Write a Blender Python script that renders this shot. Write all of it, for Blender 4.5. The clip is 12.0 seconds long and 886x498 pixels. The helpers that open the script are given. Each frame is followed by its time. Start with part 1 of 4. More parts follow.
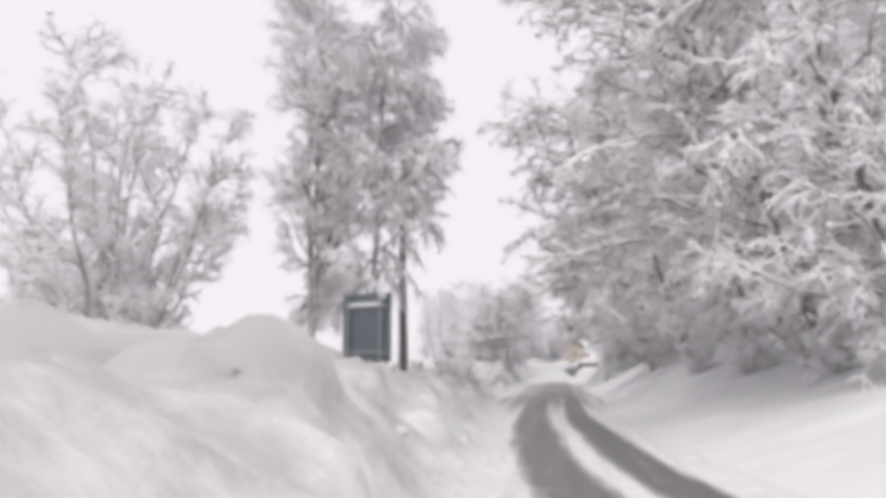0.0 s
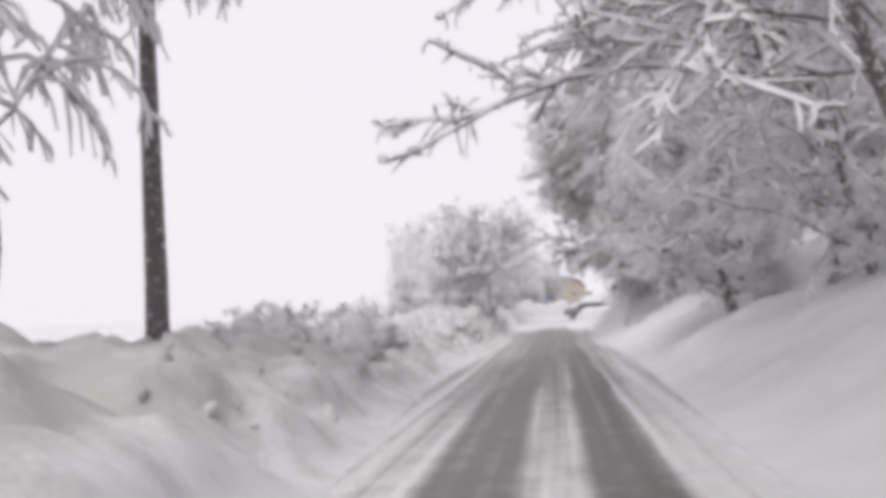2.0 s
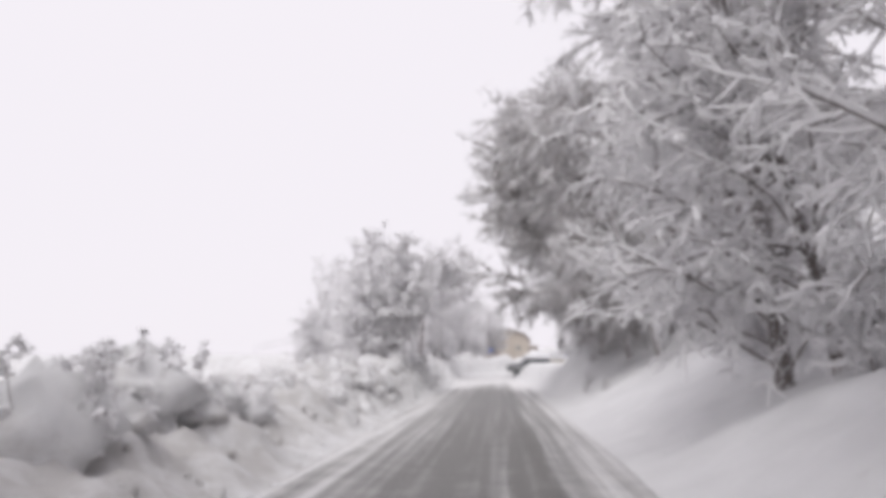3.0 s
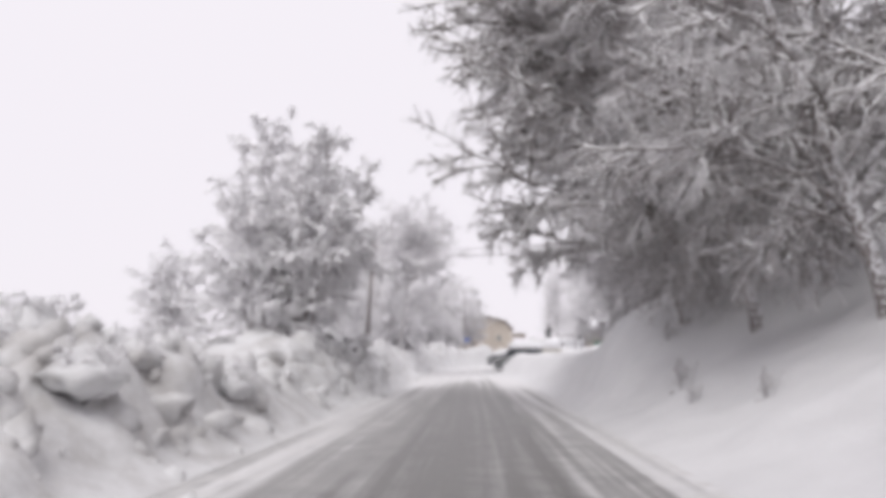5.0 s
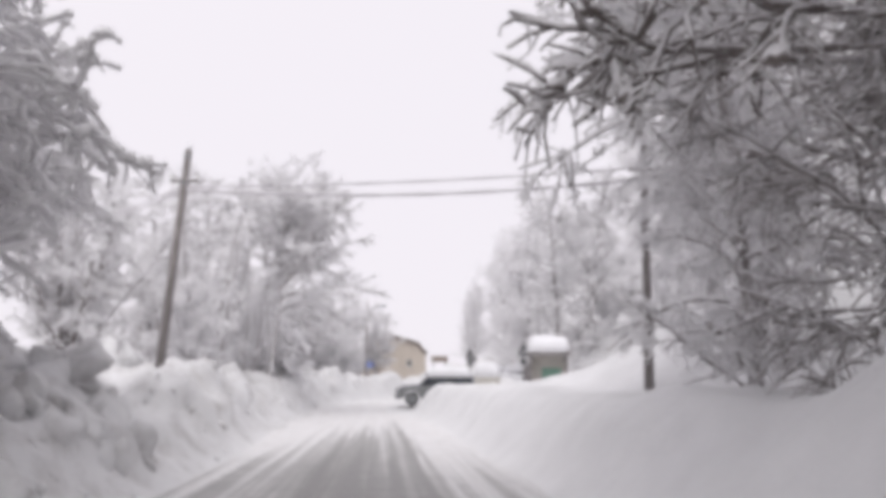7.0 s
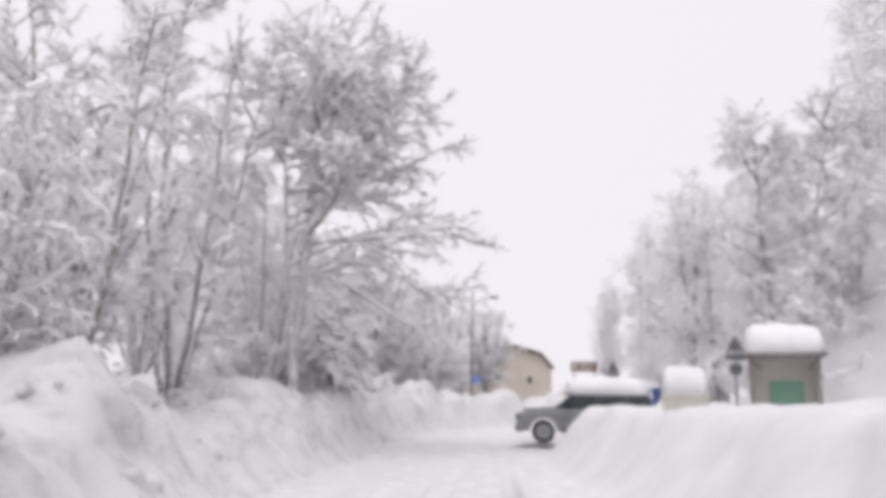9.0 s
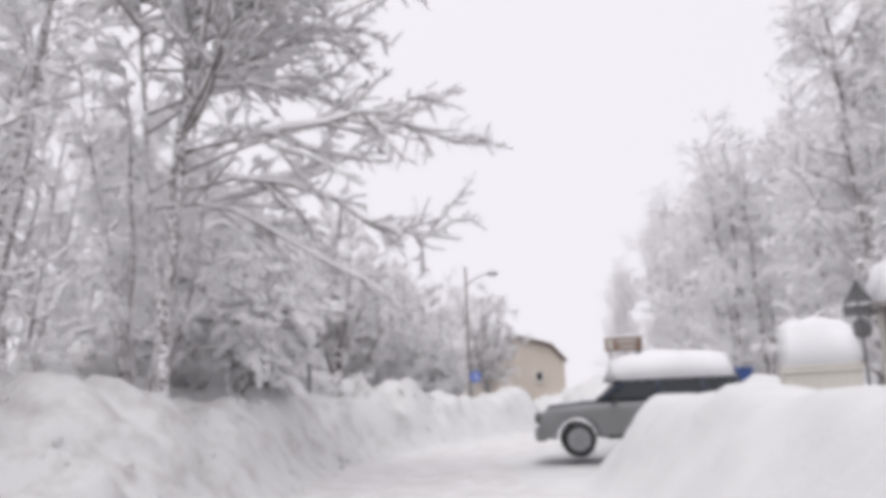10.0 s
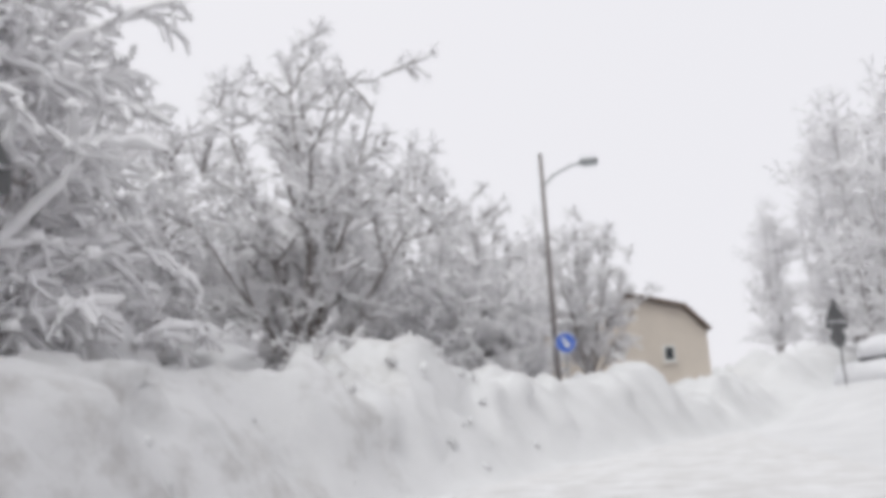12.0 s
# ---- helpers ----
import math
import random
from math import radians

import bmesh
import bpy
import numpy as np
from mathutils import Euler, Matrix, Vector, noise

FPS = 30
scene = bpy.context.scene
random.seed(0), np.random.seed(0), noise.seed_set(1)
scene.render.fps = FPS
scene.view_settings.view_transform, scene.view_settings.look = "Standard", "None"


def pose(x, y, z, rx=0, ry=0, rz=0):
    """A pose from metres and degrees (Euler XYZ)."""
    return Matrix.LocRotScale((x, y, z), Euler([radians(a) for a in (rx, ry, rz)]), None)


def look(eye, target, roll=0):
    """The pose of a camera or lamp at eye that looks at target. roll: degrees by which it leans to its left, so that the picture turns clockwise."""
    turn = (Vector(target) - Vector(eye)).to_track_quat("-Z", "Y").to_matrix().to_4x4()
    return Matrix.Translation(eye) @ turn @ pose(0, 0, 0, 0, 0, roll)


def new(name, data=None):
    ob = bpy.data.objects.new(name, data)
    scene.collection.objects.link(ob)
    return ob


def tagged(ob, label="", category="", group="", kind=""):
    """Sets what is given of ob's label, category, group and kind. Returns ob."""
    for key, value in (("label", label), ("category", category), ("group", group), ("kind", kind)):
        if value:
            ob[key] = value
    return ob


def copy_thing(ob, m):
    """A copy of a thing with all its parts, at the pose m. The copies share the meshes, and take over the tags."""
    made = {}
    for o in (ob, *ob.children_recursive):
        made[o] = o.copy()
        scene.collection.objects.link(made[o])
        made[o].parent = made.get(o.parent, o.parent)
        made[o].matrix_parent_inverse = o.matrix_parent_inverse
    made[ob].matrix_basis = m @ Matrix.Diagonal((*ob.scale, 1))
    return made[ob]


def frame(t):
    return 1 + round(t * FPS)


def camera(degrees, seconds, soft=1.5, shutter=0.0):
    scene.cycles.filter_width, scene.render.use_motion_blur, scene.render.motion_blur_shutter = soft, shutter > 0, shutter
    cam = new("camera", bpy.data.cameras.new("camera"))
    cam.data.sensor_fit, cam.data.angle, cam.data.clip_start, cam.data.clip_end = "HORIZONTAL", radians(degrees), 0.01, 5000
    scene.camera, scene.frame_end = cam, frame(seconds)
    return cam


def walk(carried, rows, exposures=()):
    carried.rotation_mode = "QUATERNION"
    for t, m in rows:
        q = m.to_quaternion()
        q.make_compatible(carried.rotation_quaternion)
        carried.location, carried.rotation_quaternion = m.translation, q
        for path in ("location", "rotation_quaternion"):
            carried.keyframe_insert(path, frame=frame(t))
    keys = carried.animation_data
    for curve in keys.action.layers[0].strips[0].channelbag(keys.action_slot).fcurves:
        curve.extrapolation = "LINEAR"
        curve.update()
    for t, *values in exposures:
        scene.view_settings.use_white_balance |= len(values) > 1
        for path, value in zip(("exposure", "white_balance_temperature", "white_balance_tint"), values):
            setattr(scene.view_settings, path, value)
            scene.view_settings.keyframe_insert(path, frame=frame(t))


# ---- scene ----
cam = camera(56.0, 12.0, soft=6.0)
PATH = [
    (0, (0.113, -0.039, 1.234), (-0.157, 1.922, 1.519), 0.0),
    (0.5, (0.242, 4.258, 1.242), (-0.167, 6.202, 1.474), -0.5),
    (1, (0.306, 8.687, 1.196), (-0.02, 10.647, 1.429), -2.6),
    (1.5, (0.219, 13.077, 1.164), (-0.105, 15.045, 1.311), -0.3),
    (2, (0.089, 17.398, 1.24), (-0.17, 19.374, 1.402), -2.9),
    (2.5, (0.081, 21.613, 1.386), (-0.124, 23.589, 1.614), -2.7),
    (3, (0.169, 25.673, 1.346), (0.039, 27.65, 1.621), -0.1),
    (5, (-0.072, 41.269, 1.035), (-0.144, 43.25, 1.3), -0.1),
    (5.5, (-0.015, 45.414, 1.118), (-0.094, 47.391, 1.41), -1.8),
    (6, (-0.03, 49.695, 1.217), (-0.034, 51.663, 1.574), -0.8),
    (6.5, (0.002, 53.93, 1.311), (0.056, 55.898, 1.665), -0.7),
    (7, (0.041, 58.162, 1.313), (0.188, 60.129, 1.641), 0.3),
    (7.5, (0.157, 62.529, 1.376), (0.237, 64.5, 1.706), -0.5),
    (9.5, (0.228, 80.625, 1.241), (0.076, 82.581, 1.633), 1.1),
    (10, (0.164, 85.01, 1.203), (0.053, 86.966, 1.604), -2.2),
    (10.5, (0.153, 89.249, 1.185), (-0.031, 91.19, 1.627), -4.1),
    (11, (0.024, 93.346, 1.145), (-0.248, 95.292, 1.517), -4.8),
    (11.5, (0.174, 97.178, 1.184), (-0.203, 99.098, 1.599), -6.7),
    (12, (0.13, 100.883, 1.183), (-0.221, 102.808, 1.598), -3.2),
]
# the clip's camera loses its magenta cast towards the junction
BALANCE = [(0, 0.0, 6500, 8.2), (3.2, 0.0, 6480, 9), (9.8, 0.0, 6450, 9.5), (10.5, -0.03, 6400, 4), (12, -0.06, 6400, 4)]
walk(cam, [(t, look(e, a, r)) for t, e, a, r in PATH], BALANCE)


# ---- world, sun, exposure ----
world = bpy.data.worlds.new("overcast")
scene.world = world
world.use_nodes = True
wn, wl = world.node_tree.nodes, world.node_tree.links
sky = wn.new("ShaderNodeTexSky")
sky.sky_type, sky.sun_disc = "NISHITA", False
sky.sun_elevation, sky.sun_rotation = radians(48), radians(-20)
sky.dust_density, sky.air_density, sky.altitude = 6.0, 1.0, 800
cloud = wn.new("ShaderNodeMix")
cloud.data_type = "RGBA"
cloud.inputs[0].default_value = 0.985
cloud.inputs[7].default_value = (9.15, 8.7, 9.28, 1)   # thick even cloud
wl.new(sky.outputs[0], cloud.inputs[6])
wl.new(cloud.outputs[2], wn["Background"].inputs[0])
wn["Background"].inputs[1].default_value = 0.1
scene.cycles.max_bounces, scene.cycles.diffuse_bounces = 16, 12   # light goes on from snow to snow
sun = new("sun", bpy.data.lights.new("sun", "SUN"))
sun.data.energy, sun.data.angle, sun.data.color = 1.35, radians(40), (1.0, 0.97, 0.95)
sun.matrix_world = look((0, 0, 30), (6, 22, 0))


# ---- materials ----
def mat(name):
    m = bpy.data.materials.new(name)
    m.use_nodes = True
    n = m.node_tree.nodes
    return m, n, m.node_tree.links, n["Principled BSDF"]


def node(n, kind, **inputs):
    made = n.new(kind)
    for key, value in inputs.items():
        made.inputs[key].default_value = value
    return made


def ramp(n, stops):
    made = n.new("ShaderNodeValToRGB")
    e = made.color_ramp.elements
    while len(e) < len(stops):
        e.new(0.5)
    for slot, (p, c) in zip(e, stops):
        slot.position, slot.color = p, (*c, 1)
    return made


def mixed(n, l, fac, a, b):
    """A colour mix; fac, a and b are sockets or values."""
    made = n.new("ShaderNodeMix")
    made.data_type = "RGBA"
    for slot, value in ((0, fac), (6, a), (7, b)):
        if isinstance(value, bpy.types.NodeSocket):
            l.new(value, made.inputs[slot])
        else:
            made.inputs[slot].default_value = value if slot == 0 else (*value, 1)
    return made.outputs[2]


def maths(n, l, op, a, b=0.0):
    made = n.new("ShaderNodeMath")
    made.operation = op
    for slot, value in ((0, a), (1, b)):
        if isinstance(value, bpy.types.NodeSocket):
            l.new(value, made.inputs[slot])
        else:
            made.inputs[slot].default_value = value
    return made.outputs[0]


def bumped(n, l, b, height, strength, distance):
    bump = node(n, "ShaderNodeBump", Strength=strength, Distance=distance)
    l.new(height, bump.inputs["Height"])
    l.new(bump.outputs[0], b.inputs["Normal"])


def simple(name, colour, rough=0.6, metal=0.0, vary=0.15, scale=6.0, bump=0.15):
    """A plain surface with fine grain and slow stains."""
    m, n, l, b = mat(name)
    tc = n.new("ShaderNodeTexCoord")
    big = node(n, "ShaderNodeTexNoise", Scale=scale * 0.25, Detail=5.0)
    fine = node(n, "ShaderNodeTexNoise", Scale=scale * 8, Detail=4.0)
    for t in (big, fine):
        l.new(tc.outputs["Object"], t.inputs["Vector"])
    dark = tuple(c * (1 - vary) for c in colour)
    light = tuple(min(1, c * (1 + vary)) for c in colour)
    r = ramp(n, ((0.3, dark), (0.7, light)))
    l.new(maths(n, l, "ADD", maths(n, l, "MULTIPLY", fine.outputs[0], 0.4), maths(n, l, "MULTIPLY", big.outputs[0], 0.6)), r.inputs[0])
    l.new(r.outputs[0], b.inputs["Base Color"])
    b.inputs["Roughness"].default_value, b.inputs["Metallic"].default_value = rough, metal
    bumped(n, l, b, fine.outputs[0], bump, 0.01)
    return m


def snow_material(name, colour, dirt_shade=0.0, grain=14.0, sided=False):
    """Snow: nearly white, faint slow tone, crumbly relief, and grey-brown blotches of dirt and painted bank shade."""
    m, n, l, b = mat(name)
    tc = n.new("ShaderNodeTexCoord")
    slow = node(n, "ShaderNodeTexNoise", Scale=0.9, Detail=6.0, Roughness=0.6)
    fine = node(n, "ShaderNodeTexNoise", Scale=grain, Detail=5.0, Roughness=0.65)
    for t in (slow, fine):
        l.new(tc.outputs["Object"], t.inputs["Vector"])
    tone = ramp(n, ((0.3, tuple(c * 0.9 for c in colour)), (0.65, colour)))
    l.new(slow.outputs[0], tone.inputs[0])
    out = tone.outputs[0]
    if dirt_shade:
        d = ramp(n, ((0.52, (0, 0, 0)), (0.75, (dirt_shade, dirt_shade, dirt_shade))))
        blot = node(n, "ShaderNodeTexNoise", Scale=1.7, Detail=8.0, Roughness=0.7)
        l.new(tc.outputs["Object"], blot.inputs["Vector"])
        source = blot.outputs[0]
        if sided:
            # plough-thrown road grit on the open side, with the bank's shade coloured in
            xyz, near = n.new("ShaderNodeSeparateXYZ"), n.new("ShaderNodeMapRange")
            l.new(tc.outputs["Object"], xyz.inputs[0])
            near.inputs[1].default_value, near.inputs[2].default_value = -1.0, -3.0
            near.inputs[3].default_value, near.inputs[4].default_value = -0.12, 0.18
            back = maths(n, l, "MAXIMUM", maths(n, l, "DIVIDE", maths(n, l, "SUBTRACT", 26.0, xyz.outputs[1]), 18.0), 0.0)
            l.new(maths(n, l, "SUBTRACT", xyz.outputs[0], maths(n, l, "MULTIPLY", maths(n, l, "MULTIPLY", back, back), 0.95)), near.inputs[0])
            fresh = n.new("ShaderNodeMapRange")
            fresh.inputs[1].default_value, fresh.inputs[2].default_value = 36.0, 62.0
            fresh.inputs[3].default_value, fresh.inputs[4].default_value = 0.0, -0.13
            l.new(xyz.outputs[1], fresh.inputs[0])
            # blotches thicken at the start: colour for the steep face's shade
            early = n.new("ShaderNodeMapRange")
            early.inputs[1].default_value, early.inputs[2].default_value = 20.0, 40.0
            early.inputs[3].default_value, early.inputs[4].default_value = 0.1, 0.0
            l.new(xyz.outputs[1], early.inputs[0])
            grit_shade = maths(n, l, "ADD", near.outputs[0], maths(n, l, "MULTIPLY", early.outputs[0], maths(n, l, "MAXIMUM", maths(n, l, "MULTIPLY", near.outputs[0], 5.0), 0.0)))
            source = maths(n, l, "ADD", maths(n, l, "ADD", source, grit_shade), fresh.outputs[0])
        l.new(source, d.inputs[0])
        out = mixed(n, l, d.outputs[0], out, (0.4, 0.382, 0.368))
    l.new(out, b.inputs["Base Color"])
    b.inputs["Roughness"].default_value = 0.75
    b.inputs["Specular IOR Level"].default_value = 0.2
    bumped(n, l, b, fine.outputs[0], 0.5, 0.03)
    return m


def bark_material(name, colour, cover):
    """Rough bark with wind-blown snow stuck on its upper sides and in patches."""
    m, n, l, b = mat(name)
    tc, geo = n.new("ShaderNodeTexCoord"), n.new("ShaderNodeNewGeometry")
    grain = node(n, "ShaderNodeTexNoise", Scale=30.0, Detail=6.0, Roughness=0.7)
    patch = node(n, "ShaderNodeTexNoise", Scale=16.0, Detail=5.0, Roughness=0.65)
    for t in (grain, patch):
        l.new(tc.outputs["Object"], t.inputs["Vector"])
    r = ramp(n, ((0.3, tuple(c * 0.55 for c in colour)), (0.7, tuple(c * 1.35 for c in colour))))
    l.new(grain.outputs[0], r.inputs[0])
    up = n.new("ShaderNodeSeparateXYZ")
    l.new(geo.outputs["Normal"], up.inputs[0])
    raw = maths(n, l, "ADD", maths(n, l, "MULTIPLY", up.outputs[2], 0.28), patch.outputs[0])
    s = ramp(n, ((0.62 - cover, (0, 0, 0)), (0.68 - cover, (1, 1, 1))))
    l.new(raw, s.inputs[0])
    l.new(mixed(n, l, s.outputs[0], r.outputs[0], (0.84, 0.84, 0.86)), b.inputs["Base Color"])
    b.inputs["Roughness"].default_value = 0.85
    bumped(n, l, b, grain.outputs[0], 0.7, 0.02)
    return m


def road_material():
    """Wet grey asphalt under thin slush: two worn wheel tracks, streaks of packed snow along the road."""
    m, n, l, b = mat("slushy_asphalt")
    tc = n.new("ShaderNodeTexCoord")
    xyz = n.new("ShaderNodeSeparateXYZ")
    l.new(tc.outputs["Object"], xyz.inputs[0])
    wob = node(n, "ShaderNodeTexNoise", Scale=0.13, Detail=2.0)
    l.new(tc.outputs["Object"], wob.inputs["Vector"])
    x = maths(n, l, "ADD", xyz.outputs[0], maths(n, l, "MULTIPLY", maths(n, l, "SUBTRACT", wob.outputs[0], 0.5), 0.5))
    # the bend at the start of the road
    back = maths(n, l, "MAXIMUM", maths(n, l, "DIVIDE", maths(n, l, "SUBTRACT", 26.0, xyz.outputs[1]), 18.0), 0.0)
    x = maths(n, l, "SUBTRACT", x, maths(n, l, "MULTIPLY", maths(n, l, "MULTIPLY", back, back), 0.95))
    stretch = n.new("ShaderNodeMapping")
    stretch.inputs["Scale"].default_value = (5.0, 0.05, 1)
    l.new(tc.outputs["Object"], stretch.inputs[0])
    streak = node(n, "ShaderNodeTexNoise", Scale=1.0, Detail=5.0, Roughness=0.6)
    l.new(stretch.outputs[0], streak.inputs["Vector"])
    fine = node(n, "ShaderNodeTexNoise", Scale=26.0, Detail=6.0, Roughness=0.7)
    mid = node(n, "ShaderNodeTexNoise", Scale=2.2, Detail=6.0, Roughness=0.6)
    for t in (fine, mid):
        l.new(tc.outputs["Object"], t.inputs["Vector"])

    def band(centre, half):
        d = maths(n, l, "ABSOLUTE", maths(n, l, "SUBTRACT", x, centre))
        return maths(n, l, "SUBTRACT", 1.0, maths(n, l, "DIVIDE", d, half))

    tracks = maths(n, l, "MINIMUM", maths(n, l, "MULTIPLY", maths(n, l, "MAXIMUM", band(-0.62, 0.52), band(0.56, 0.44)), 2.2), 1.0)
    # from about 20 m on the whole width is worn through
    along = n.new("ShaderNodeMapRange")
    along.inputs[1].default_value, along.inputs[2].default_value = 21.0, 36.0
    l.new(xyz.outputs[1], along.inputs[0])
    wide = maths(n, l, "MULTIPLY", band(-0.35, 2.5), along.outputs[0])
    # beyond 62 m fresh snow lies on the road again
    shut = n.new("ShaderNodeMapRange")
    shut.inputs[1].default_value, shut.inputs[2].default_value = 70.0, 100.0
    l.new(xyz.outputs[1], shut.inputs[0])
    bare = maths(n, l, "MAXIMUM", tracks, maths(n, l, "MULTIPLY", wide, 1.1))
    bare = maths(n, l, "SUBTRACT", bare, maths(n, l, "MULTIPLY", shut.outputs[0], 1.5))
    ragged = maths(n, l, "ADD", 1.4, maths(n, l, "MULTIPLY", along.outputs[0], 0.9))
    bare = maths(n, l, "ADD", bare, maths(n, l, "MULTIPLY", maths(n, l, "SUBTRACT", streak.outputs[0], 0.5), ragged))
    bare = maths(n, l, "ADD", bare, maths(n, l, "MULTIPLY", maths(n, l, "SUBTRACT", mid.outputs[0], 0.5), 1.3))
    cover = ramp(n, ((0.02, (1, 1, 1)), (0.55, (0.3, 0.3, 0.3)), (1.0, (0, 0, 0))))
    l.new(bare, cover.inputs[0])
    asph = ramp(n, ((0.3, (0.10, 0.097, 0.092)), (0.7, (0.2, 0.195, 0.185))))
    l.new(fine.outputs[0], asph.inputs[0])
    # thin slush films the asphalt further on
    film = n.new("ShaderNodeMapRange")
    film.inputs[1].default_value, film.inputs[2].default_value = 40.0, 60.0
    film.inputs[4].default_value = 0.3
    l.new(xyz.outputs[1], film.inputs[0])
    dark = mixed(n, l, film.outputs[0], asph.outputs[0], (0.42, 0.415, 0.41))
    snow = ramp(n, ((0.3, (0.62, 0.61, 0.6)), (0.7, (0.82, 0.82, 0.83))))
    l.new(mid.outputs[0], snow.inputs[0])
    l.new(mixed(n, l, cover.outputs[0], dark, snow.outputs[0]), b.inputs["Base Color"])
    rough = n.new("ShaderNodeMapRange")
    rough.inputs[3].default_value, rough.inputs[4].default_value = 0.5, 0.8
    l.new(cover.outputs[0], rough.inputs[0])
    l.new(rough.outputs[0], b.inputs["Roughness"])
    high = maths(n, l, "ADD", maths(n, l, "MULTIPLY", cover.outputs[0], 1.0), maths(n, l, "MULTIPLY", fine.outputs[0], 0.3))
    bumped(n, l, b, high, 0.5, 0.03)
    return m


def loaded_material(name, colour, level):
    """Twigs under snow: white above, bare bark where the snow leaves the underside free."""
    m, n, l, b = mat(name)
    tc, geo = n.new("ShaderNodeTexCoord"), n.new("ShaderNodeNewGeometry")
    grain = node(n, "ShaderNodeTexNoise", Scale=18.0, Detail=4.0, Roughness=0.6)
    patch = node(n, "ShaderNodeTexNoise", Scale=3.5, Detail=3.0)
    for t in (grain, patch):
        l.new(tc.outputs["Object"], t.inputs["Vector"])
    bark = ramp(n, ((0.3, tuple(c * 0.7 for c in colour)), (0.7, tuple(c * 1.3 for c in colour))))
    l.new(grain.outputs[0], bark.inputs[0])
    white = ramp(n, ((0.3, (0.88, 0.872, 0.884)), (0.7, (0.95, 0.943, 0.953))))
    l.new(patch.outputs[0], white.inputs[0])
    up = n.new("ShaderNodeSeparateXYZ")
    l.new(geo.outputs["Normal"], up.inputs[0])
    wob = maths(n, l, "ADD", maths(n, l, "MULTIPLY", grain.outputs[0], 0.7), maths(n, l, "MULTIPLY", patch.outputs[0], 0.5))
    raw = maths(n, l, "ADD", maths(n, l, "MULTIPLY", up.outputs[2], 0.5), wob)
    s = ramp(n, ((level - 0.12, (0, 0, 0)), (level + 0.12, (1, 1, 1))))
    l.new(raw, s.inputs[0])
    tone = mixed(n, l, s.outputs[0], bark.outputs[0], white.outputs[0])
    l.new(tone, b.inputs["Base Color"])
    b.inputs["Roughness"].default_value = 0.8
    b.inputs["Specular IOR Level"].default_value = 0.2
    bumped(n, l, b, grain.outputs[0], 0.4, 0.02)
    return m


M_SNOW = snow_material("snow", (0.86, 0.86, 0.88))
M_GROUND = snow_material("ploughed_snow", (0.76, 0.76, 0.766), dirt_shade=0.68, grain=9.0, sided=True)
M_BARK = bark_material("bark", (0.2, 0.175, 0.165), 0.12)
M_SNOWBARK = bark_material("snow_topped_bark", (0.22, 0.195, 0.185), 0.15)
M_BAREBARK = bark_material("bare_bark", (0.17, 0.15, 0.145), 0.03)
M_LOADED = loaded_material("snowy_twigs", (0.24, 0.205, 0.19), 0.26)
# undersides paler than bark: light and haze put into the colour
M_FROSTED = loaded_material("brightened_twigs", (0.62, 0.585, 0.575), 0.03)
# snowy twigs with distance haze painted into the colour; shrubs share it
M_FAR = loaded_material("snow_haze_twigs", (0.62, 0.59, 0.585), -0.06)
# dark twigs; on the overhanging trees the high level paints in shade
M_DARKTWIG = loaded_material("dark_shaded_twigs", (0.22, 0.195, 0.185), 0.52)
M_TREESNOW = loaded_material("tree_snow", (0.7, 0.67, 0.66), -0.3)
# between its snow patches this bark is lightened to paint in haze
M_PALEBARK = bark_material("haze_pale_bark", (0.33, 0.3, 0.29), 0.17)
M_ROAD = road_material()


# ---- mesh helpers ----
def mesh_object(name, verts, faces, material, parent=None, label="", smooth=True):
    me = bpy.data.meshes.new(name)
    me.from_pydata(np.asarray(verts, float).reshape(-1, 3).tolist(), [], np.asarray(faces).tolist() if isinstance(faces, np.ndarray) else faces)
    if smooth:
        me.polygons.foreach_set("use_smooth", [True] * len(me.polygons))
    me.materials.append(material)
    ob = new(name, me)
    if parent:
        ob.parent = parent
    return tagged(ob, label)


def part(name, bm, material, parent, label="", smooth=False):
    """Links a bmesh as one mesh object under a thing or a part."""
    me = bpy.data.meshes.new(name)
    bm.normal_update()
    bm.to_mesh(me)
    bm.free()
    if smooth:
        me.polygons.foreach_set("use_smooth", [True] * len(me.polygons))
    me.materials.append(material)
    ob = new(name, me)
    ob.parent = parent
    return tagged(ob, label)


def thing(name, m, label, category, group="", kind=""):
    ob = new(name)
    ob.empty_display_size = 0.2
    ob.matrix_world = m
    return tagged(ob, label, category, group, kind)


def lattice(seed, size=64):
    return np.random.RandomState(seed).rand(size, size)


def value_noise(x, y, grid):
    s = grid.shape[0]
    xi, yi = np.floor(x).astype(int), np.floor(y).astype(int)
    fx, fy = x - xi, y - yi
    fx, fy = fx * fx * (3 - 2 * fx), fy * fy * (3 - 2 * fy)
    a, b = grid[xi % s, yi % s], grid[(xi + 1) % s, yi % s]
    c, d = grid[xi % s, (yi + 1) % s], grid[(xi + 1) % s, (yi + 1) % s]
    return (a * (1 - fx) + b * fx) * (1 - fy) + (c * (1 - fx) + d * fx) * fy - 0.5


GRIDS = [lattice(k) for k in range(5)]


def fbm(x, y, scale, octaves=4):
    out, amp = 0, 1.0
    for k in range(octaves):
        out = out + amp * value_noise(x / scale + 7.3 * k, y / scale + 3.1 * k, GRIDS[k])
        scale, amp = scale * 0.5, amp * 0.5
    return out


def sstep(a, b, v):
    t = np.clip((v - a) / (b - a), 0, 1)
    return t * t * (3 - 2 * t)


